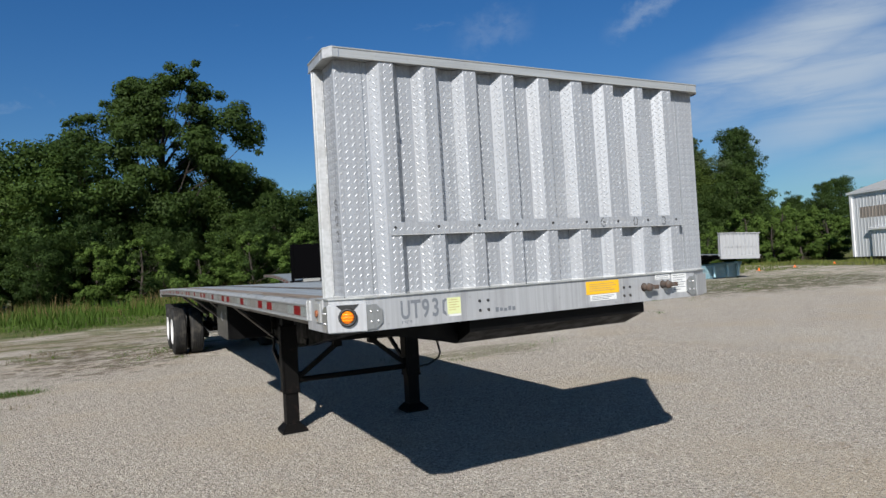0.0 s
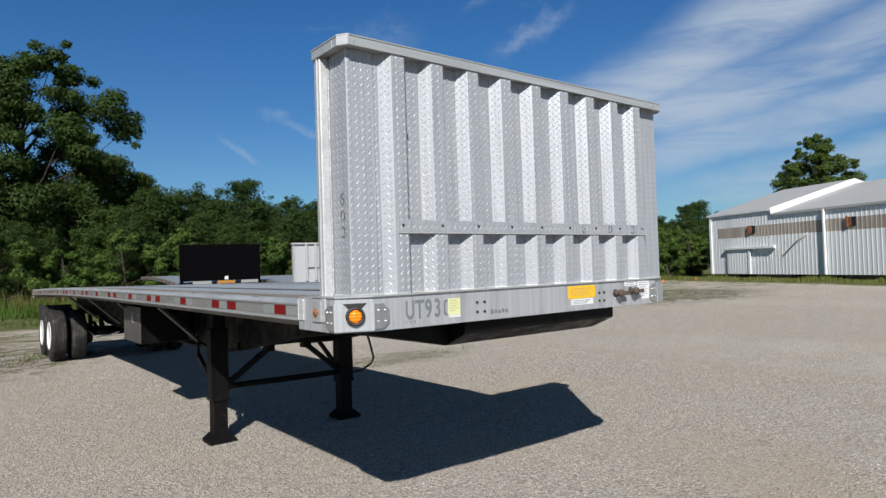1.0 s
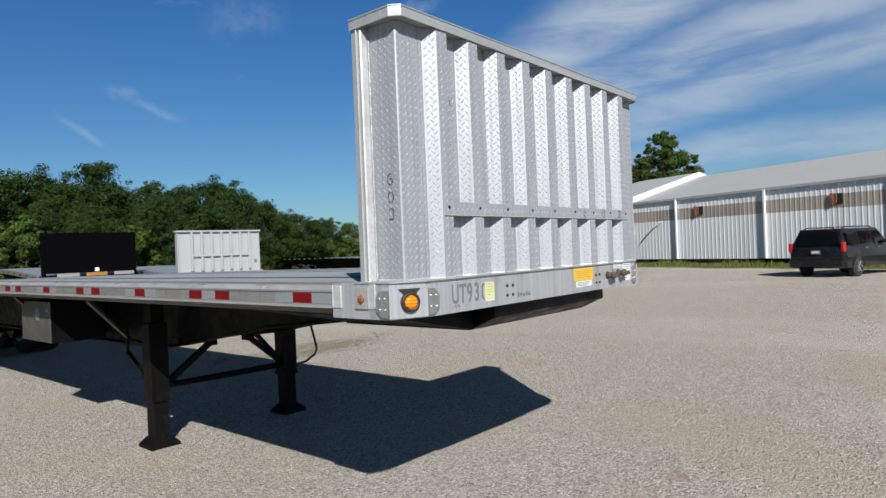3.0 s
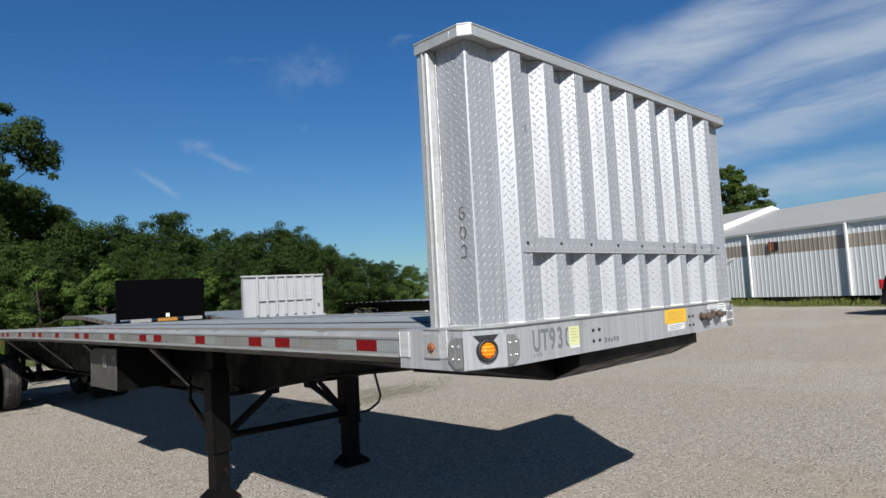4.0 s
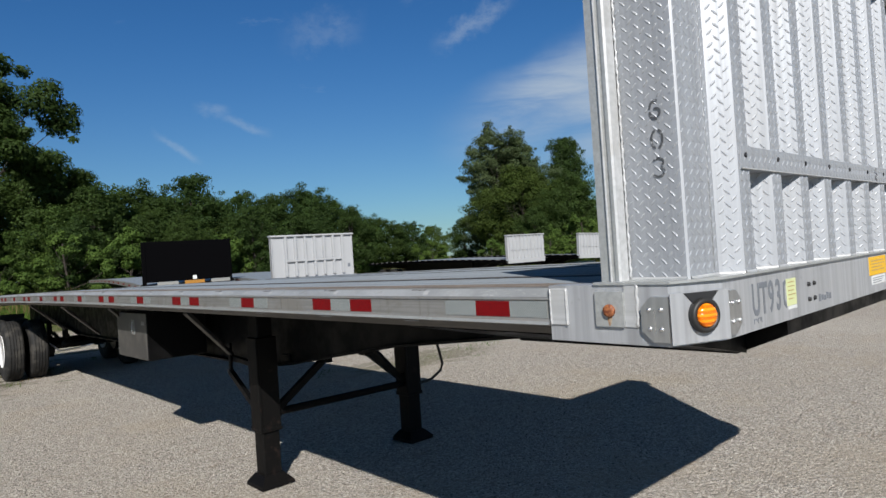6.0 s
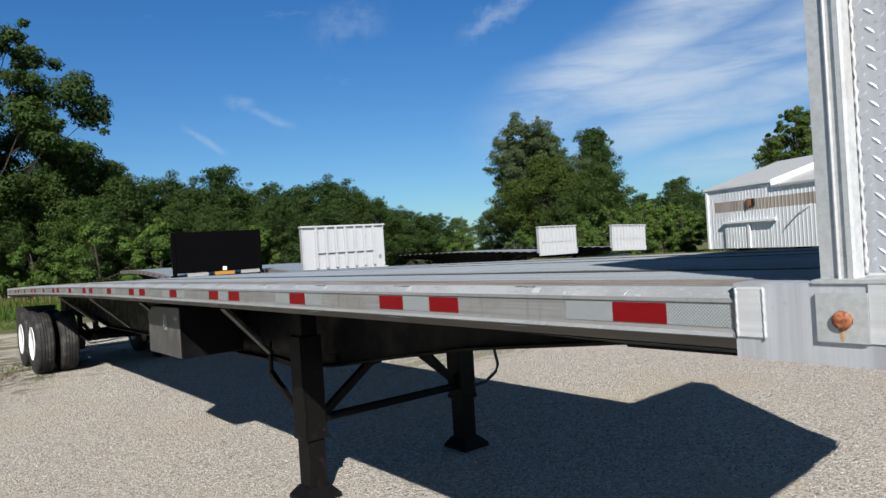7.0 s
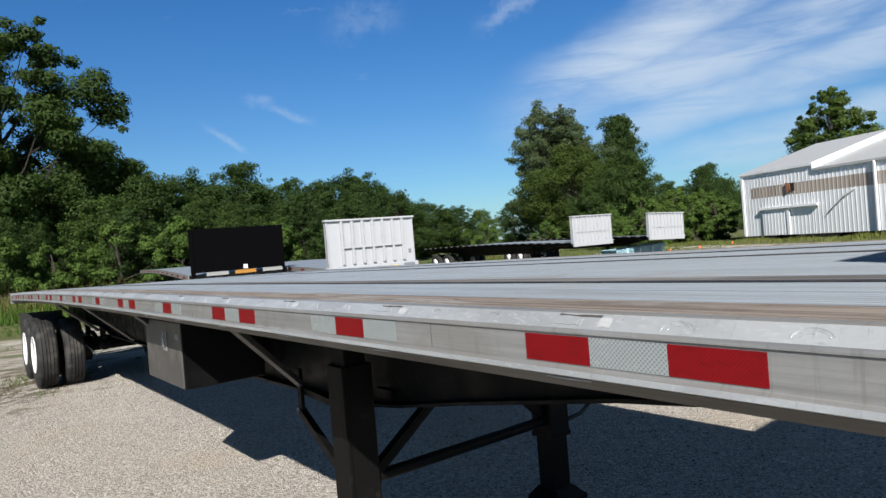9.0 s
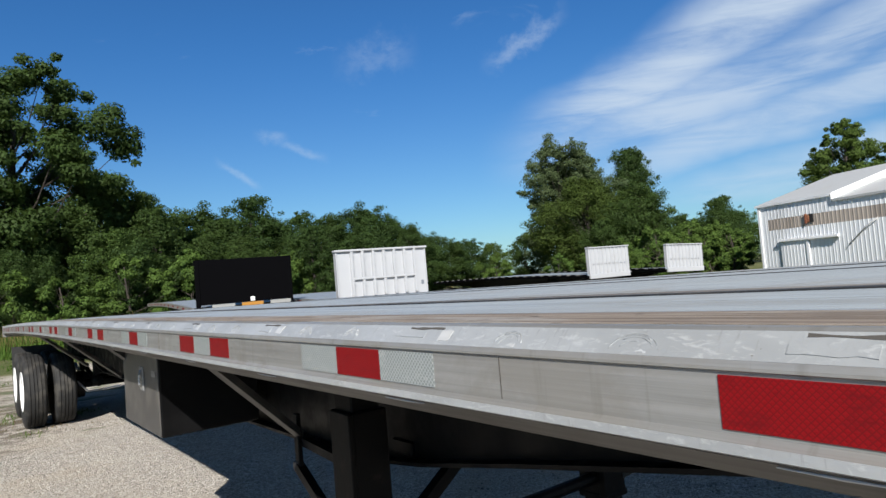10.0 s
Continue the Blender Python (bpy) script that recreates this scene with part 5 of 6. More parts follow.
# ---------- pale blue steel tank and cones ----------
def build_tank():
    t = thing("steel_bin", "pale blue painted steel bin on the ground", "bin", at=pose(26.0, 19.7, 0, 0, 0, -13))
    bm = bmesh.new()
    bot = [bm.verts.new(p) for p in ((-1.3, -0.5, 0.02), (1.2, -0.5, 0.02), (1.2, 0.5, 0.02), (-1.3, 0.5, 0.02))]
    topv = [bm.verts.new(p) for p in ((-1.7, -0.6, 0.62), (1.5, -0.6, 0.78), (1.5, 0.6, 0.78), (-1.7, 0.6, 0.62))]
    bm.faces.new(bot[::-1])
    for q in range(4):
        bm.faces.new((bot[q], bot[(q + 1) % 4], topv[(q + 1) % 4], topv[q]))
    bmesh.ops.solidify(bm, geom=bm.faces[:], thickness=0.03)
    part("body", bm, "blue", t)
    for x in (-1.0, -0.2, 0.6, 1.2):
        part("rib", boxed(x - 0.05, x + 0.05, -0.68, -0.56, 0.08, 0.66, 0.01), "blue", t)


build_tank()
for cx, cy in ((33.5, 22.4), (37.2, 22.6), (41.0, 22.4)):
    cone = thing("marker_post", "small orange marker post in the grass", "marker", "marker posts", pose(cx, cy, 0.0))
    bm = lathe([(0.0, 0.09), (0.02, 0.09), (0.03, 0.06), (0.16, 0.022), (0.175, 0.0)], 14, 2)
    part("cone", bm, "orange", cone, smooth=True)
    part("base", boxed(-0.11, 0.11, -0.11, 0.11, 0.0, 0.02, 0.005), "orange", cone)


# ---------- barn ----------
def build_barn():
    th = math.degrees(math.atan2(-0.9272, -0.3746))
    barn = thing("barn", "long white corrugated steel barn with a brown band", "barn", at=pose(46.11, 24.95, 0, 0, 0, th))
    # local x runs along the wall, local y points into the barn
    U1, U2, DEEP = 7.5, 46.0, 14.8
    eave1, eave2 = 4.72, 4.36
    zb = 0.30

    def wall(u0, u1, z0, z1, mat, y=0.0, parent=barn, pitch=0.30):
        bm = bmesh.new()
        pts = []
        u = u0
        while u < u1 - 0.01:
            e = min(u + pitch, u1)
            pts += [(u, 0.0), (u + (e - u) * 0.62, 0.0), (u + (e - u) * 0.74, -0.013), (u + (e - u) * 0.90, -0.013)]
            u = e
        pts.append((u1, 0.0))
        lo = [bm.verts.new((a, y + b, z0)) for a, b in pts]
        hi = [bm.verts.new((a, y + b, z1)) for a, b in pts]
        for i in range(len(pts) - 1):
            bm.faces.new((lo[i], lo[i + 1], hi[i + 1], hi[i]))
        bmesh.ops.recalc_face_normals(bm, faces=bm.faces[:])
        bmesh.ops.solidify(bm, geom=bm.faces[:], thickness=0.02)
        return part("wall", bm, mat, parent, "white ribbed steel siding" if mat == "barn" else "brown weathered ribbed band")

    U0 = 1.35
    wall(U0, U1, zb, 2.98, "barn")
    wall(U1, U2, zb, 2.98, "barn")
    wall(U0, 2.1, 2.98, 3.74, "barn")
    wall(2.1, U1, 2.98, 3.74, "band")
    wall(U1, U2, 2.98, 3.74, "band")
    wall(U0, U1, 3.74, eave1, "barn")
    wall(U1, U2, 3.74, eave2, "barn")
    part("wall", boxed(U0 - 0.02, U0 + 0.02, 0.05, DEEP, zb, eave1), "barn", barn)
    part("wall", boxed(U2 - 0.02, U2 + 0.02, 0.05, DEEP, zb, eave2), "barn", barn)
    part("wall", boxed(U0, U2, DEEP - 0.02, DEEP + 0.02, zb, eave2), "barn", barn)
    for ua, ub in ((1.45, 4.0), (6.0, 9.0), (13.0, 17.0), (22.0, 30.0)):
        part("foundation", boxed(ua, ub, 0.12, 0.5, -0.1, zb + 0.05), "found", barn, "dark timber footing")
    part("foundation", boxed(U0 + 0.1, U2, 0.6, 0.9, -0.1, zb), "void", barn, "dark gap under the siding")
    mid, r1, r2 = DEEP / 2, 6.95, 6.62

    def roof(u0, u1, e, r, y0, y1):
        bm = bmesh.new()
        add_prism(bm, [(y0, e), (mid, r), (y1, e), (y1, e - 0.10), (mid, r - 0.10), (y0, e - 0.10)], 0, u0, u1)
        return part("roof", bm, "roof", barn, "dull pale steel roof")

    roof(1.1, U1 + 0.05, eave1 + 0.12, r1, -0.10, DEEP + 0.10)
    roof(U1 + 0.05, U2 + 0.3, eave2 + 0.12, r2, -0.10, DEEP + 0.10)
    bm = bmesh.new()
    add_prism(bm, [(-0.11, eave1 + 0.15), (mid, r1 + 0.03), (DEEP + 0.11, eave1 + 0.15), (DEEP + 0.11, eave2 - 0.1), (mid, r2 - 0.1), (-0.11, eave2 - 0.1 + 0.12)], 0, U1 + 0.05, U1 + 0.11)
    part("gable_trim", bm, "barn_trim", barn, "white painted gable trim")
    part("fascia", boxed(1.1, U1, -0.13, -0.105, eave1 - 0.02, eave1 + 0.13), "barn", barn)
    part("fascia", boxed(U1 + 0.15, U2, -0.13, -0.105, eave2 - 0.02, eave2 + 0.13), "roof", barn)
    part("corner_trim", boxed(U0 - 0.06, U0 + 0.14, -0.08, 0.05, zb, eave1), "barn_trim", barn)
    for u in (11.85, 18.5, 25.6, 32.5):
        part("downspout", boxed(u - 0.07, u + 0.07, -0.18, -0.05, zb, eave2 + 0.02, 0.02), "barn_trim", barn, "white downspout")
    for u in (5.6, 13.6, 22.6, 31.0):
        win = part("window", boxed(u - 0.10, u + 0.42, -0.06, -0.02, 3.22, 3.76), "void", barn, "small dark opening")
        part("shutter", boxed(u - 0.22, u - 0.06, -0.12, -0.05, 3.16, 3.80, 0.01), "shutter", win, "weathered tan shutter board")
        part("shutter", boxed(u - 0.06, u + 0.12, -0.09, -0.055, 3.24, 3.72, 0.01), "shutter", win, "brown shutter")
    dr = wall(3.2, 5.4, 0.32, 2.10, "barn", -0.12, barn, 0.28)
    dr.name = "sliding_door"
    part("door_frame", boxed(5.36, 5.58, -0.17, -0.10, 0.32, 2.10), "barn_trim", dr)
    # added bar that draws the diagonal shadow of a cable on the siding
    part("conduit", tube([(8.5, -0.10, 1.55), (9.7, -0.10, 2.50), (10.6, -0.10, 3.0)], 0.035, 8), "roof", barn, "grey bar in place of a cable's diagonal shadow", True)
    part("door_track", boxed(3.1, 7.9, -0.24, -0.06, 2.10, 2.28, 0.02), "barn_trim", barn, "white sliding-door track hood")


build_barn()


# ---------- black sport utility vehicle ----------
def build_suv():
    h = Vector((0.966, -0.26, 0))
    ang = math.degrees(math.atan2(h.y, h.x))
    car = thing("suv", "black full-size sport utility vehicle parked on the gravel", "car", at=pose(24.75, 2.78, 0.0, 0, 0, ang))
    # local x forward from the rear bumper, y to the left
    def loft(rings, mat, name, parent=car, label=""):
        bm = bmesh.new()
        vs = [[bm.verts.new(p) for p in r] for r in rings]
        k = len(vs[0])
        for a, b in zip(vs, vs[1:]):
            for q in range(k):
                bm.faces.new((a[q], a[(q + 1) % k], b[(q + 1) % k], b[q]))
        bm.faces.new(vs[0][::-1])
        bm.faces.new(vs[-1])
        bmesh.ops.recalc_face_normals(bm, faces=bm.faces[:])
        bmesh.ops.bevel(bm, geom=bm.edges[:], offset=0.03, segments=2, affect="EDGES", profile=0.6)
        return part(name, bm, mat, parent, label, True)

    def section(x, w, z0, z1, w2):
        return [(x, -w, z0), (x, -w - 0.02, (z0 + z1) / 2), (x, -w2, z1), (x, w2, z1), (x, w + 0.02, (z0 + z1) / 2), (x, w, z0)]

    body = loft([section(0.05, 0.90, 0.50, 1.12, 0.93), section(0.25, 0.97, 0.36, 1.16, 0.96), section(3.6, 0.98, 0.34, 1.16, 0.95), section(4.3, 0.97, 0.36, 1.14, 0.92), section(5.4, 0.92, 0.42, 1.05, 0.86), section(5.62, 0.82, 0.50, 0.92, 0.78)], "car", "body")
    loft([[(x, -w, 1.12), (x + dx, -w2, 1.80), (x + dx, w2, 1.80), (x, w, 1.12)] for x, dx, w, w2 in ((0.10, 0.30, 0.93, 0.70), (1.5, 0.0, 0.95, 0.76), (3.0, -0.1, 0.95, 0.78), (4.05, -0.75, 0.92, 0.74))], "car", "cabin", body)
    bm = bmesh.new()
    bm.faces.new([bm.verts.new(p) for p in ((0.085, -0.80, 1.20), (0.085, 0.80, 1.20), (0.315, 0.64, 1.70), (0.315, -0.64, 1.70))])
    bmesh.ops.solidify(bm, geom=bm.faces[:], thickness=0.012)
    part("rear_window", bm, "car_glass", body, "dark tinted rear window")
    for s in (-1, 1):
        for xa, xb, xc, xd in ((0.42, 1.42, 1.38, 0.50), (1.55, 2.50, 2.48, 1.56), (2.62, 3.72, 3.25, 2.62)):
            bm = bmesh.new()
            vs = [bm.verts.new(p) for p in ((xa, s * 0.957, 1.20), (xb, s * 0.957, 1.20), (xc, s * 0.825, 1.68), (xd, s * 0.825, 1.68))]
            bm.faces.new(vs)
            bmesh.ops.solidify(bm, geom=bm.faces[:], thickness=0.012)
            part("side_window", bm, "car_glass", body)
        part("tail_light", boxed(0.02, 0.22, min(s * 0.86, s * 0.975), max(s * 0.86, s * 0.975), 0.96, 1.30, 0.02), "tail", body, "tall red tail light")
        for wx in (1.15, 4.35):
            bm = lathe([(-0.12, 0.23), (-0.125, 0.34), (-0.09, 0.395), (0.09, 0.395), (0.125, 0.34), (0.12, 0.23)], 32, 1)
            bmesh.ops.translate(bm, verts=bm.verts[:], vec=(wx, s * 0.87, 0.39))
            ty = part("tyre", bm, "tyre", car)
            bm = lathe([(s * 0.10, 0.245), (s * 0.125, 0.235), (s * 0.07, 0.21), (s * 0.08, 0.07), (s * 0.12, 0.05), (s * 0.12, 0.01)], 24, 1)
            bmesh.ops.translate(bm, verts=bm.verts[:], vec=(wx, s * 0.87, 0.39))
            rm = part("rim", bm, "void", ty, smooth=True)
            for q in range(6):
                an = q * math.pi / 3
                part("spoke", tube([(wx + 0.05 * math.cos(an), s * 0.985, 0.39 + 0.05 * math.sin(an)), (wx + 0.225 * math.cos(an), s * 0.99, 0.39 + 0.225 * math.sin(an))], 0.035, 6), "chrome", rm)
            part("wheel_arch", add_tube(bmesh.new(), [(wx + 0.47 * math.cos(math.pi * q / 10), s * 0.965, 0.39 + 0.47 * math.sin(math.pi * q / 10)) for q in range(11)], 0.035, 6), "car", body)
        part("roof_rail", tube([(0.6, s * 0.66, 1.79), (0.8, s * 0.66, 1.86), (2.9, s * 0.66, 1.86), (3.1, s * 0.66, 1.79)], 0.022, 8), "rubber", body)
        for xh in (1.75, 2.75):
            part("door_handle", boxed(xh, xh + 0.16, min(s * 0.97, s * 1.0), max(s * 0.97, s * 1.0), 1.04, 1.08, 0.01), "chrome", body)
        part("mirror", boxed(3.45, 3.65, min(s * 0.98, s * 1.16), max(s * 0.98, s * 1.16), 1.18, 1.36, 0.03), "car", body)
    part("rear_bumper", boxed(-0.06, 0.2, -0.95, 0.95, 0.42, 0.70, 0.04), "car", body)
    part("number_plate", boxed(0.02, 0.05, -0.16, 0.16, 0.88, 1.02), "ink_grey", body, "pale plate with a plain bar")
    part("plate_bar", boxed(0.012, 0.02, -0.12, 0.12, 0.92, 0.98), "sticker_white", body)
    part("cross_bar", boxed(1.0, 1.05, -0.66, 0.66, 1.85, 1.872), "rubber", body)
    part("cross_bar", boxed(2.4, 2.45, -0.66, 0.66, 1.85, 1.872), "rubber", body)


build_suv()


# ---------- trees ----------
def tree_meshes(seed, height, spread, bare, lobes, leaves, leaf_size, leaf_mat, lean=0.0, columnar=False, clump=1.0, taper=0.72):
    """Trunk with limbs and a crown of many small leaves gathered in uneven clumps; returns two mesh datablocks."""
    r = random.Random(seed)
    g = np.random.RandomState(seed)
    bm = bmesh.new()
    pts = [(lean * height * f * f + 0.15 * math.sin(3 * f + seed), 0.12 * math.cos(4 * f + seed), height * 0.86 * f) for f in np.linspace(0, 1, 7)]
    base_r = height * 0.021
    add_tube(bm, pts, [base_r * (1.0 - 0.86 * f) + 0.02 for f in np.linspace(0, 1, 7)], 8)
    clumps = []
    for i in range(lobes):
        f = bare + (1 - bare) * (i + r.random()) / lobes
        an = i * 2.4 + r.uniform(-0.6, 0.6)
        if columnar:
            reach = spread * (0.96 - 0.66 * f ** 1.7) * r.uniform(0.5, 1.0)
        else:
            reach = spread * math.sqrt(max(0.03, 1 - ((f - 0.52) / 0.56) ** 2)) * r.uniform(0.45, 1.05)
            reach *= 1.0 - taper * max(0.0, (f - 0.68) / 0.32)
        c = Vector((math.cos(an) * reach + lean * height * f * f, math.sin(an) * reach, height * (0.06 + 0.92 * f)))
        rad = clump * height * r.uniform(0.060, 0.125) * (0.75 if f > 0.85 else 1.0)
        clumps.append((c, rad))
        s = max(0.08, f - 0.22)
        st = Vector((lean * height * s * s, 0, height * 0.86 * s))
        m1 = st.lerp(c, 0.5) + Vector((0, 0, -0.04 * height))
        add_tube(bm, [st, m1, c], [base_r * 0.36 * (1.1 - f * 0.6), base_r * 0.22 * (1.1 - f * 0.6), 0.012], 5, caps=False)
        for q in range(r.randint(4, 7)):
            d = Vector((r.gauss(0, 1), r.gauss(0, 1), r.gauss(0.25, 0.8))).normalized()
            c2 = c + d * rad * r.uniform(0.6, 1.7)
            clumps.append((c2, rad * r.uniform(0.22, 0.6)))
    wood = bpy.data.meshes.new("trunk")
    bm.to_mesh(wood)
    bm.free()
    wood.materials.append(MAT["bark"])
    vol = np.array([c[1] ** 2 for c in clumps])
    counts = np.maximum(8, (leaves * vol / vol.sum()).astype(int))
    P, N = [], []
    for (c, rad), k in zip(clumps, counts):
        d = g.normal(size=(k, 3))
        d /= np.linalg.norm(d, axis=1)[:, None]
        rr = rad * (0.30 + 0.85 * g.rand(k) ** 0.7)
        off = d * rr[:, None] * np.array([1.15, 1.15, 0.82])
        P.append(np.array(c) + off)
        N.append(1.15 * d + 0.42 * g.normal(size=(k, 3)) + np.array([0, 0, 0.30]))
    P, N = np.concatenate(P), np.concatenate(N)
    N /= np.linalg.norm(N, axis=1)[:, None]
    T = np.cross(N, g.normal(size=N.shape))
    T /= np.linalg.norm(T, axis=1)[:, None]
    B = np.cross(N, T)
    sz = (leaf_size * (0.6 + 0.8 * g.rand(len(P))))[:, None]
    droop_v = np.array([0, 0, -0.2])
    V = np.stack([P + T * sz * 1.1 + droop_v * sz, P - T * sz * 0.6 + B * sz * 0.55, P - T * sz * 0.6 - B * sz * 0.55], 1).reshape(-1, 3)
    n = len(P)
    me = bpy.data.meshes.new("crown")
    me.vertices.add(3 * n)
    me.vertices.foreach_set("co", V.astype(np.float32).ravel())
    me.loops.add(3 * n)
    me.loops.foreach_set("vertex_index", np.arange(3 * n, dtype=np.int32))
    me.polygons.add(n)
    me.polygons.foreach_set("loop_start", np.arange(0, 3 * n, 3, dtype=np.int32))
    me.update(calc_edges=True)
    me.materials.append(MAT[leaf_mat])
    return wood, me


def plant(name, label, category, group, meshes, m):
    t = thing(name, label, category, group, m)
    tr = new("trunk", meshes[0])
    cr = new("crown", meshes[1])
    tr.parent = cr.parent = t
    return t


def size(x, y, s, turn, sz=None, z=0.0):
    return Matrix.Translation((x, y, z)) @ Matrix.Rotation(radians(turn), 4, "Z") @ Matrix.Diagonal((s, s, sz or s, 1))


oak = tree_meshes(11, 18.6, 6.9, 0.30, 46, 84000, 0.135, "leaf", clump=0.62, taper=0.30)
plant("tree", "tall broad-leaved tree with an open airy crown", "tree", "wood edge", oak, size(2.6, 50.5, 1.0, 20, 0.955))
kinds = [tree_meshes(21, 10.0, 3.5, 0.0, 40, 36000, 0.105, "leaf", clump=1.08), tree_meshes(22, 10.0, 3.7, 0.0, 42, 36000, 0.105, "leaf", clump=1.05), tree_meshes(23, 10.0, 3.2, 0.0, 38, 34000, 0.10, "leaf_light", clump=1.08), tree_meshes(24, 10.0, 3.0, 0.02, 36, 32000, 0.10, "leaf", 0.05, clump=1.0)]
bushes = [tree_meshes(31, 4.0, 2.3, 0.0, 18, 13000, 0.075, "leaf_shrub"), tree_meshes(32, 4.0, 2.6, 0.0, 18, 13000, 0.075, "leaf_shrub")]
poplar = tree_meshes(41, 17.0, 3.7, 0.03, 60, 60000, 0.135, "leaf", columnar=True, clump=0.80)
silver = tree_meshes(42, 17.5, 5.4, 0.05, 52, 56000, 0.125, "leaf_grey", clump=0.66, taper=0.35)
round_t = tree_meshes(43, 11.6, 4.4, 0.0, 80, 76000, 0.10, "leaf_maple", clump=1.05)
barn_t = tree_meshes(44, 16.5, 5.0, 0.25, 34, 36000, 0.16, "leaf_light", clump=0.68)

rt = random.Random(77)
# skyline of the wood: x, y, height
LINE = [(-44, 52, 12), (-38, 50, 11.5), (-33, 51, 12.5), (-28, 50, 11), (-23, 51, 12), (-18.5, 50, 11.5), (-14, 50, 11.4), (-9.6, 49, 11.2), (-5.2, 48.6, 11.6), (-3.2, 51, 12.6), (3.5, 52, 10.5), (6.5, 50.5, 10.2), (9.2, 49.5, 9.4), (12.2, 58, 10.8), (14.6, 60, 9.6), (17, 60, 10.1), (19.5, 61, 9.6), (21.6, 60.5, 11.4), (24.2, 61, 9.6), (27.2, 60, 10.0),
        (30.4, 61, 9.8), (33.2, 60, 10.2), (36, 61, 10.2), (38.8, 62, 9.4), (41.5, 62, 8.2), (44.5, 64, 7.2), (48.5, 66, 7.4), (52, 66, 6.6), (56, 68, 6.8), (61, 70, 6.6), (70, 72, 8), (84, 60, 8.2), (89, 57, 8.4), (97, 55, 10.8), (102, 54, 8.8), (108, 50, 9.8), (115, 48, 9), (123, 45, 9)]
for i, (x, y, h) in enumerate(LINE):
    plant("tree", "leafy green tree in a dense wood edge", "tree", "wood edge", kinds[(i * 3 + i // 4) % 4], size(x, y, h / 10.0 * 1.12, rt.uniform(0, 360), h / 10.0 * (0.92 if 12 < x < 75 else 0.98)))
for i in range(34):
    x = -40 + 2.35 * i + rt.uniform(-0.8, 0.8)
    y = (43.5 if x < 11 else 43.5 + (x - 11) * 0.62) + rt.uniform(-1.5, 1.5)
    plant("shrub", "dense green shrub at the foot of the wood", "shrub", "undergrowth", (bushes if i % 3 else kinds)[i % 2], size(x, min(y, 56), (0.95 if i % 3 else 0.55) * rt.uniform(0.8, 1.35), rt.uniform(0, 360)))
for i in range(18):
    x = -40 + 3.4 * i + rt.uniform(-0.8, 0.8)
    y = (47 if x < 11 else 47 + (x - 11) * 0.75) + rt.uniform(-1.0, 1.0)
    plant("tree", "leafy green young tree filling the wood edge", "tree", "wood edge", kinds[i % 4], size(x, min(y, 59), rt.uniform(0.55, 0.8), rt.uniform(0, 360)))
plant("tree", "tall silvery poplar with a ragged crown", "tree", "yard trees", silver, size(60.5, 55.5, 1.0, 30))
plant("tree", "tall silvery poplar with a ragged crown", "tree", "yard trees", silver, size(63.0, 55, 0.94, 130))
plant("tree", "dark green pyramidal tree", "tree", "yard trees", poplar, size(72.4, 53, 0.92, 60, 1.0))
plant("tree", "dense round bright green maple", "tree", "yard trees", round_t, size(58.6, 50, 1.18, 10, 1.0))
plant("tree", "dark green pyramidal tree", "tree", "yard trees", poplar, size(68.0, 57, 0.86, 160))
plant("tree", "broad tree standing behind the barn roof", "tree", "yard trees", barn_t, size(90.0, 33.4, 1.06, 0))
plant("tree", "far tree behind the barn roof", "tree", "yard trees", barn_t, size(112.0, 14.0, 0.72, 70))
for i, (x, y, s) in enumerate(((45, 38, 0.8), (49, 36, 1.0), (53, 33.5, 1.1), (57, 36, 1.2), (42, 40, 0.7), (63, 42, 1.3), (70, 45, 1.2), (38, 44, 0.8), (78, 47, 1.3))):
    plant("shrub", "overgrown bush behind the yard", "shrub", "undergrowth", bushes[i % 2], size(x, y, s, rt.uniform(0, 360)))
for i, (x, y, s) in enumerate(((44.5, 31.5, 0.75), (46.5, 30.5, 0.9), (48.5, 29.6, 1.0), (50.5, 28.6, 0.95), (47.0, 33.5, 1.1), (50.0, 32.0, 1.2), (52.5, 30.2, 1.1), (42.5, 33.5, 0.7))):
    plant("shrub", "dense dark green shrub beside the barn", "shrub", "undergrowth", bushes[i % 2], size(x, y, s, rt.uniform(0, 360)))
for i, (x, y, s) in enumerate(((56, 41, 0.95), (61, 44, 1.0), (66, 38, 0.75), (51, 42, 0.6))):
    plant("tree", "leafy green tree beside the barn", "tree", "yard trees", kinds[(i + 1) % 4], size(x, y, s, rt.uniform(0, 360)))


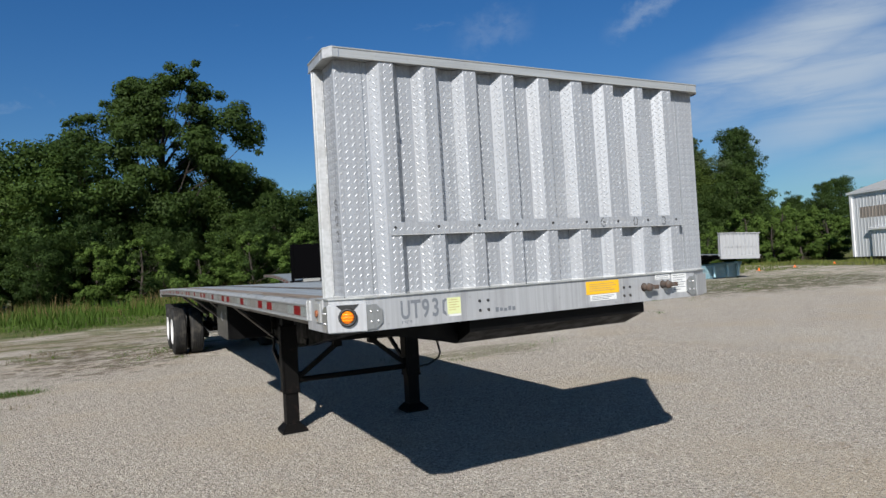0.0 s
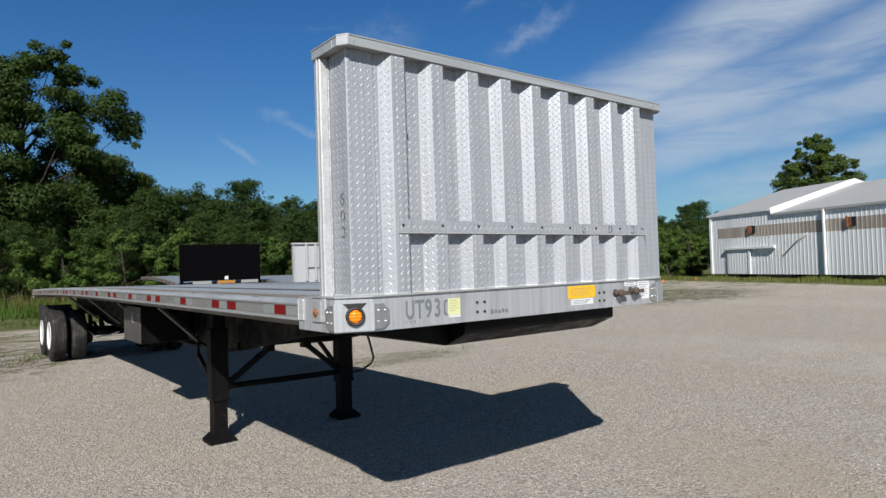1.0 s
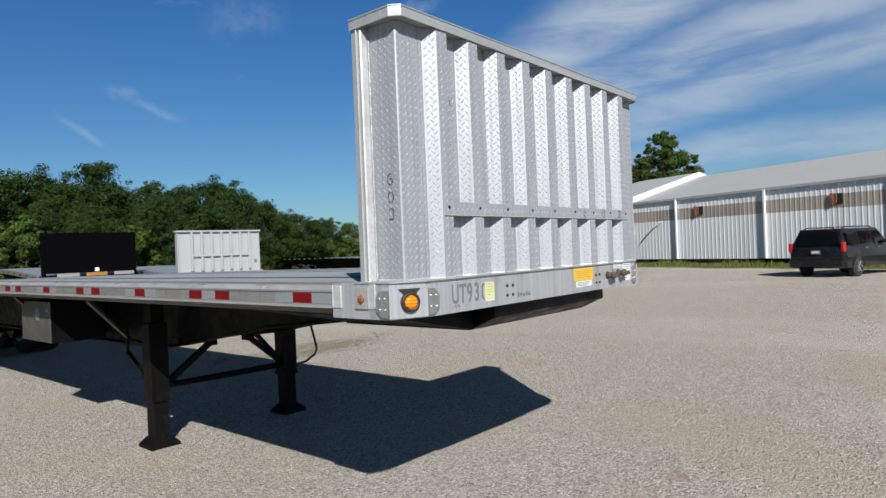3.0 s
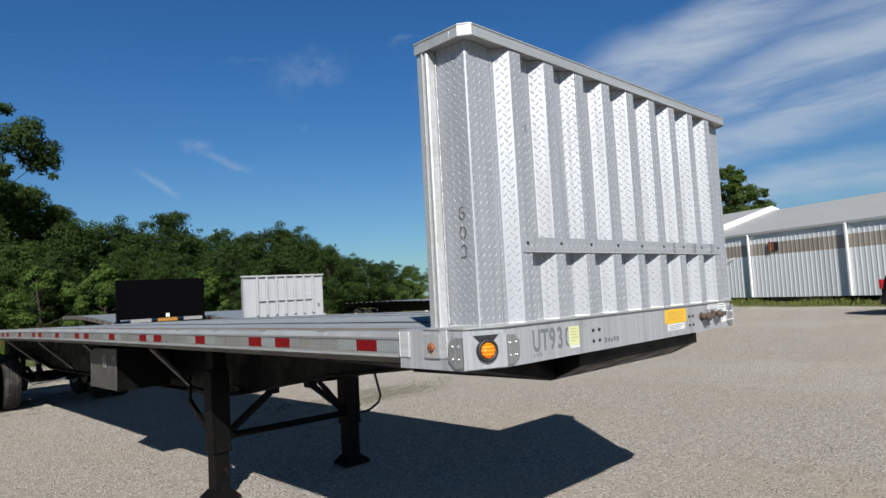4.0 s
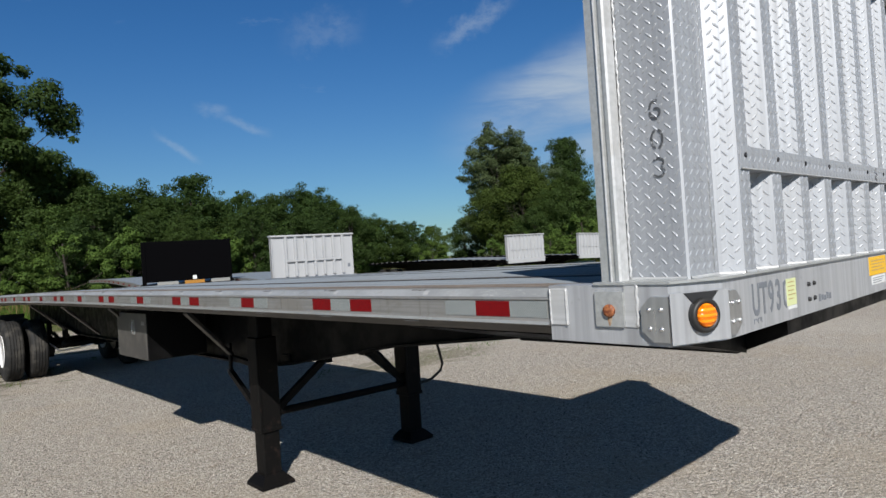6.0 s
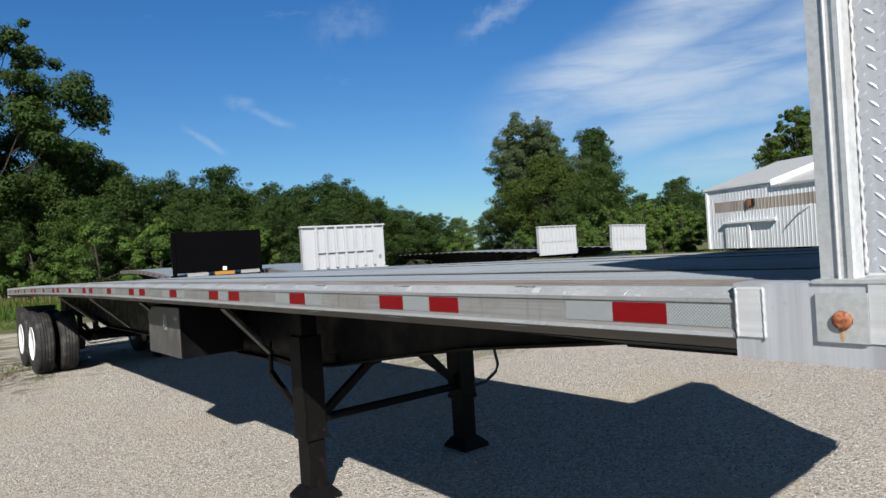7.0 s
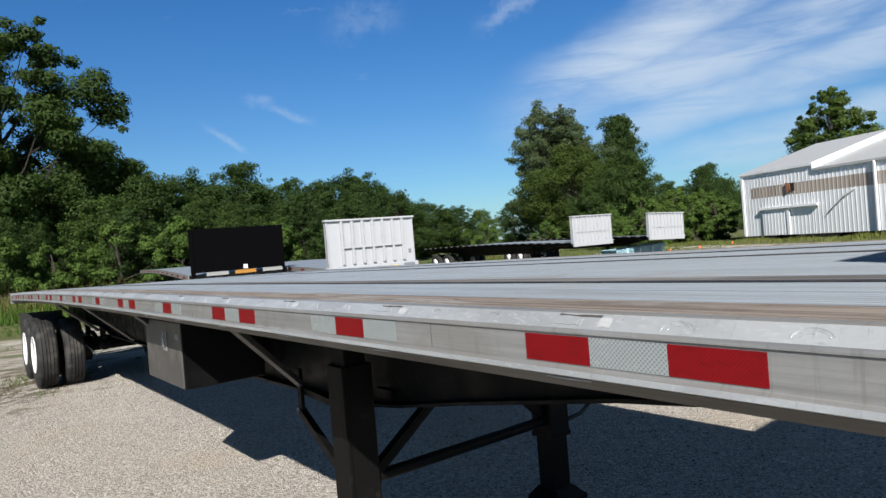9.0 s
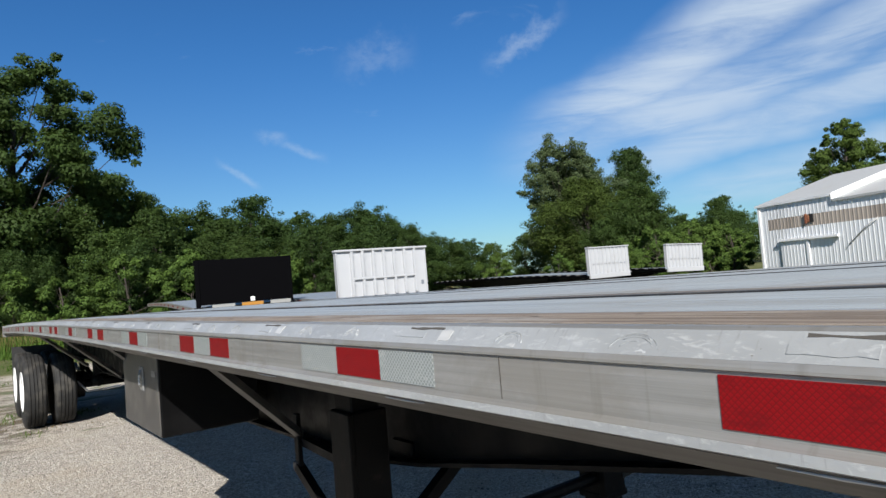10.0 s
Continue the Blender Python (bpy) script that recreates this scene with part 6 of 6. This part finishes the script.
# ---------- tall grass and weeds ----------
def blades(name, label, spots, h0, h1, mat, seed, width=0.018):
    g = np.random.RandomState(seed)
    n = len(spots)
    an = g.rand(n) * 2 * math.pi
    h = h0 + (h1 - h0) * g.rand(n)
    h *= np.clip(0.75 + 0.55 * (np.sin(spots[:, 0] * 1.3 + 2.0 * np.sin(spots[:, 1] * 0.7)) + np.sin(spots[:, 1] * 1.1 + 1.7 * np.sin(spots[:, 0] * 0.45))), 0.35, 1.6)
    d = np.stack([np.cos(an), np.sin(an), np.zeros(n)], 1)
    w = d * (width * (0.7 + 0.8 * g.rand(n)))[:, None]
    lean = np.stack([g.normal(0, 0.22, n), g.normal(0, 0.22, n), np.zeros(n)], 1) * h[:, None]
    P = np.column_stack([spots, np.full(n, -0.01)])
    V = np.stack([P - w, P + w, P + lean + np.array([0, 0, 1]) * h[:, None]], 1).reshape(-1, 3)
    me = bpy.data.meshes.new(name)
    me.vertices.add(3 * n)
    me.vertices.foreach_set("co", V.astype(np.float32).ravel())
    me.loops.add(3 * n)
    me.loops.foreach_set("vertex_index", np.arange(3 * n, dtype=np.int32))
    me.polygons.add(n)
    me.polygons.foreach_set("loop_start", np.arange(0, 3 * n, 3, dtype=np.int32))
    me.update(calc_edges=True)
    me.materials.append(MAT[mat])
    tagged(new(name, me), label, "grass", kind="stuff")


gr = np.random.RandomState(9)
def wave(a, b):
    return np.array([noise.noise(Vector((x * 0.22, y * 0.22, 5.0))) + 0.5 * noise.noise(Vector((x * 0.7, y * 0.7, 9.0))) for x, y in zip(a, b)])


pts = np.column_stack([gr.uniform(-42, 34, 130000), 19.5 + 23.5 * gr.rand(130000) ** 1.05])
wv = wave(pts[:, 0], pts[:, 1])
depth = pts[:, 1] - (22.3 + np.clip(pts[:, 0] - 10, 0, 12) * 0.6) + 4.5 * wv + gr.normal(0, 0.5, len(pts))
keep = (depth > 0) & (gr.rand(len(pts)) < np.clip(0.12 + depth / 4.5, 0, 1))
blades("tall_grass", "tall rough green grass", pts[keep & (depth > 5.5)], 0.16, 0.56, "weed", 3, 0.020)
blades("short_grass", "short green grass along the gravel edge", pts[keep & (depth <= 5.5)], 0.03, 0.17, "weed", 13, 0.016)
far = keep & (depth > 5.0) & (wv > 0.0) & (depth > 9.0) & (gr.rand(len(pts)) < 0.40)
blades("seed_grass", "brown seeding grass in front of the wood", pts[far] + 0.05, 0.40, 0.85, "seed", 14, 0.014)
u = gr.uniform(-8, 40, 26000)
s = gr.uniform(0.2, 5.2, 26000)
pts = np.column_stack([46.11 - 0.3746 * u - 0.9272 * s, 24.95 - 0.9272 * u + 0.3746 * s])
pts = pts[(gr.rand(len(pts)) < np.clip(1.3 - s * 0.22, 0.1, 1))]
blades("barn_grass", "low rough grass along the barn", pts[::2], 0.06, 0.26, "verge", 4, 0.03)
pts = np.column_stack([gr.uniform(24, 60, 14000), gr.uniform(21, 40, 14000)])
blades("yard_grass", "patchy grass behind the yard", pts, 0.04, 0.18, "verge", 6, 0.03)
cent = np.column_stack([gr.uniform(-8, 30, 260), gr.uniform(9, 22, 260)])
cent = np.concatenate([cent, np.column_stack([gr.normal(4.9, 0.8, 22), gr.normal(6.9, 0.30, 22)]), np.column_stack([gr.normal(-2.4, 0.22, 22), gr.normal(8.8, 0.15, 22)]), np.column_stack([gr.normal(22.5, 3.5, 160), gr.normal(14.0, 2.2, 160)])])
keep = np.array([not (-0.1 < c[0] < 2.7 and c[1] > 9) for c in cent])
cent = cent[keep]
pts = np.repeat(cent, 26, 0) + gr.normal(0, 0.10, (len(cent) * 26, 2))
blades("weed_tuft", "small green weeds sprouting through gravel", pts, 0.015, 0.07, "weed", 5, 0.006)


# brown leaf litter blown round the rear wheels and along the gravel edge
gl = np.random.RandomState(31)
cl = np.concatenate([np.column_stack([gl.normal(-1.3, 1.3, 60), gl.normal(13.2, 1.9, 60)]), np.column_stack([gl.uniform(-12, 0, 90), gl.uniform(13, 20, 90)]), np.column_stack([gl.uniform(-6, -0.5, 14), gl.uniform(3, 10, 14)]), np.column_stack([gl.normal(21.5, 3.0, 90), gl.normal(13.2, 1.9, 90)])])
pts = np.repeat(cl, 70, 0) + gl.normal(0, 1, (len(cl) * 70, 2)) * np.array([0.34, 0.16])
blades("leaf_litter", "brown dead leaves and stems littered on the gravel", pts, 0.008, 0.035, "litter", 33, 0.011)
cl = np.column_stack([gl.normal(-1.0, 1.2, 34), gl.normal(14.2, 2.0, 34)])
pts = np.repeat(cl, 40, 0) + gl.normal(0, 0.14, (len(cl) * 40, 2))
blades("weed_tuft", "low green weeds round the rear wheels", pts, 0.015, 0.06, "weed", 34, 0.008)


# ---------- loose stones lying on the gravel ----------
def pebbles():
    g = np.random.RandomState(12)
    n = 52000
    x = g.uniform(-5.5, 7.5, n)
    y = -2.2 + 13.5 * g.rand(n) ** 1.4
    s = 0.004 + 0.010 * g.rand(n) ** 2.4
    base = np.array([(1, 0, 0), (0, 1, 0), (-1, 0, 0), (0, -1, 0), (0.1, 0.1, 0.75), (0, 0, -0.5)], float)
    V = base[None] * s[:, None, None] * (0.65 + 0.6 * g.rand(n, 6, 1))
    an = g.rand(n) * 2 * math.pi
    c, si = np.cos(an), np.sin(an)
    X = V[..., 0] * c[:, None] - V[..., 1] * si[:, None] * 0.75
    Y = V[..., 0] * si[:, None] + V[..., 1] * c[:, None] * 0.75
    V = np.stack([X + x[:, None], Y + y[:, None], V[..., 2] + 0.003], -1).reshape(-1, 3)
    f = np.array([(0, 1, 4), (1, 2, 4), (2, 3, 4), (3, 0, 4), (1, 0, 5), (2, 1, 5), (3, 2, 5), (0, 3, 5)])
    F = (f[None] + 6 * np.arange(n)[:, None, None]).reshape(-1)
    m = len(F) // 3
    me = bpy.data.meshes.new("loose_stone")
    me.vertices.add(len(V))
    me.vertices.foreach_set("co", V.astype(np.float32).ravel())
    me.loops.add(len(F))
    me.loops.foreach_set("vertex_index", F.astype(np.int32))
    me.polygons.add(m)
    me.polygons.foreach_set("loop_start", np.arange(0, 3 * m, 3, dtype=np.int32))
    me.update(calc_edges=True)
    me.materials.append(MAT["pebble"])
    tagged(new("loose_stone", me), "loose pale limestone chippings", "stones", kind="stuff")


pebbles()
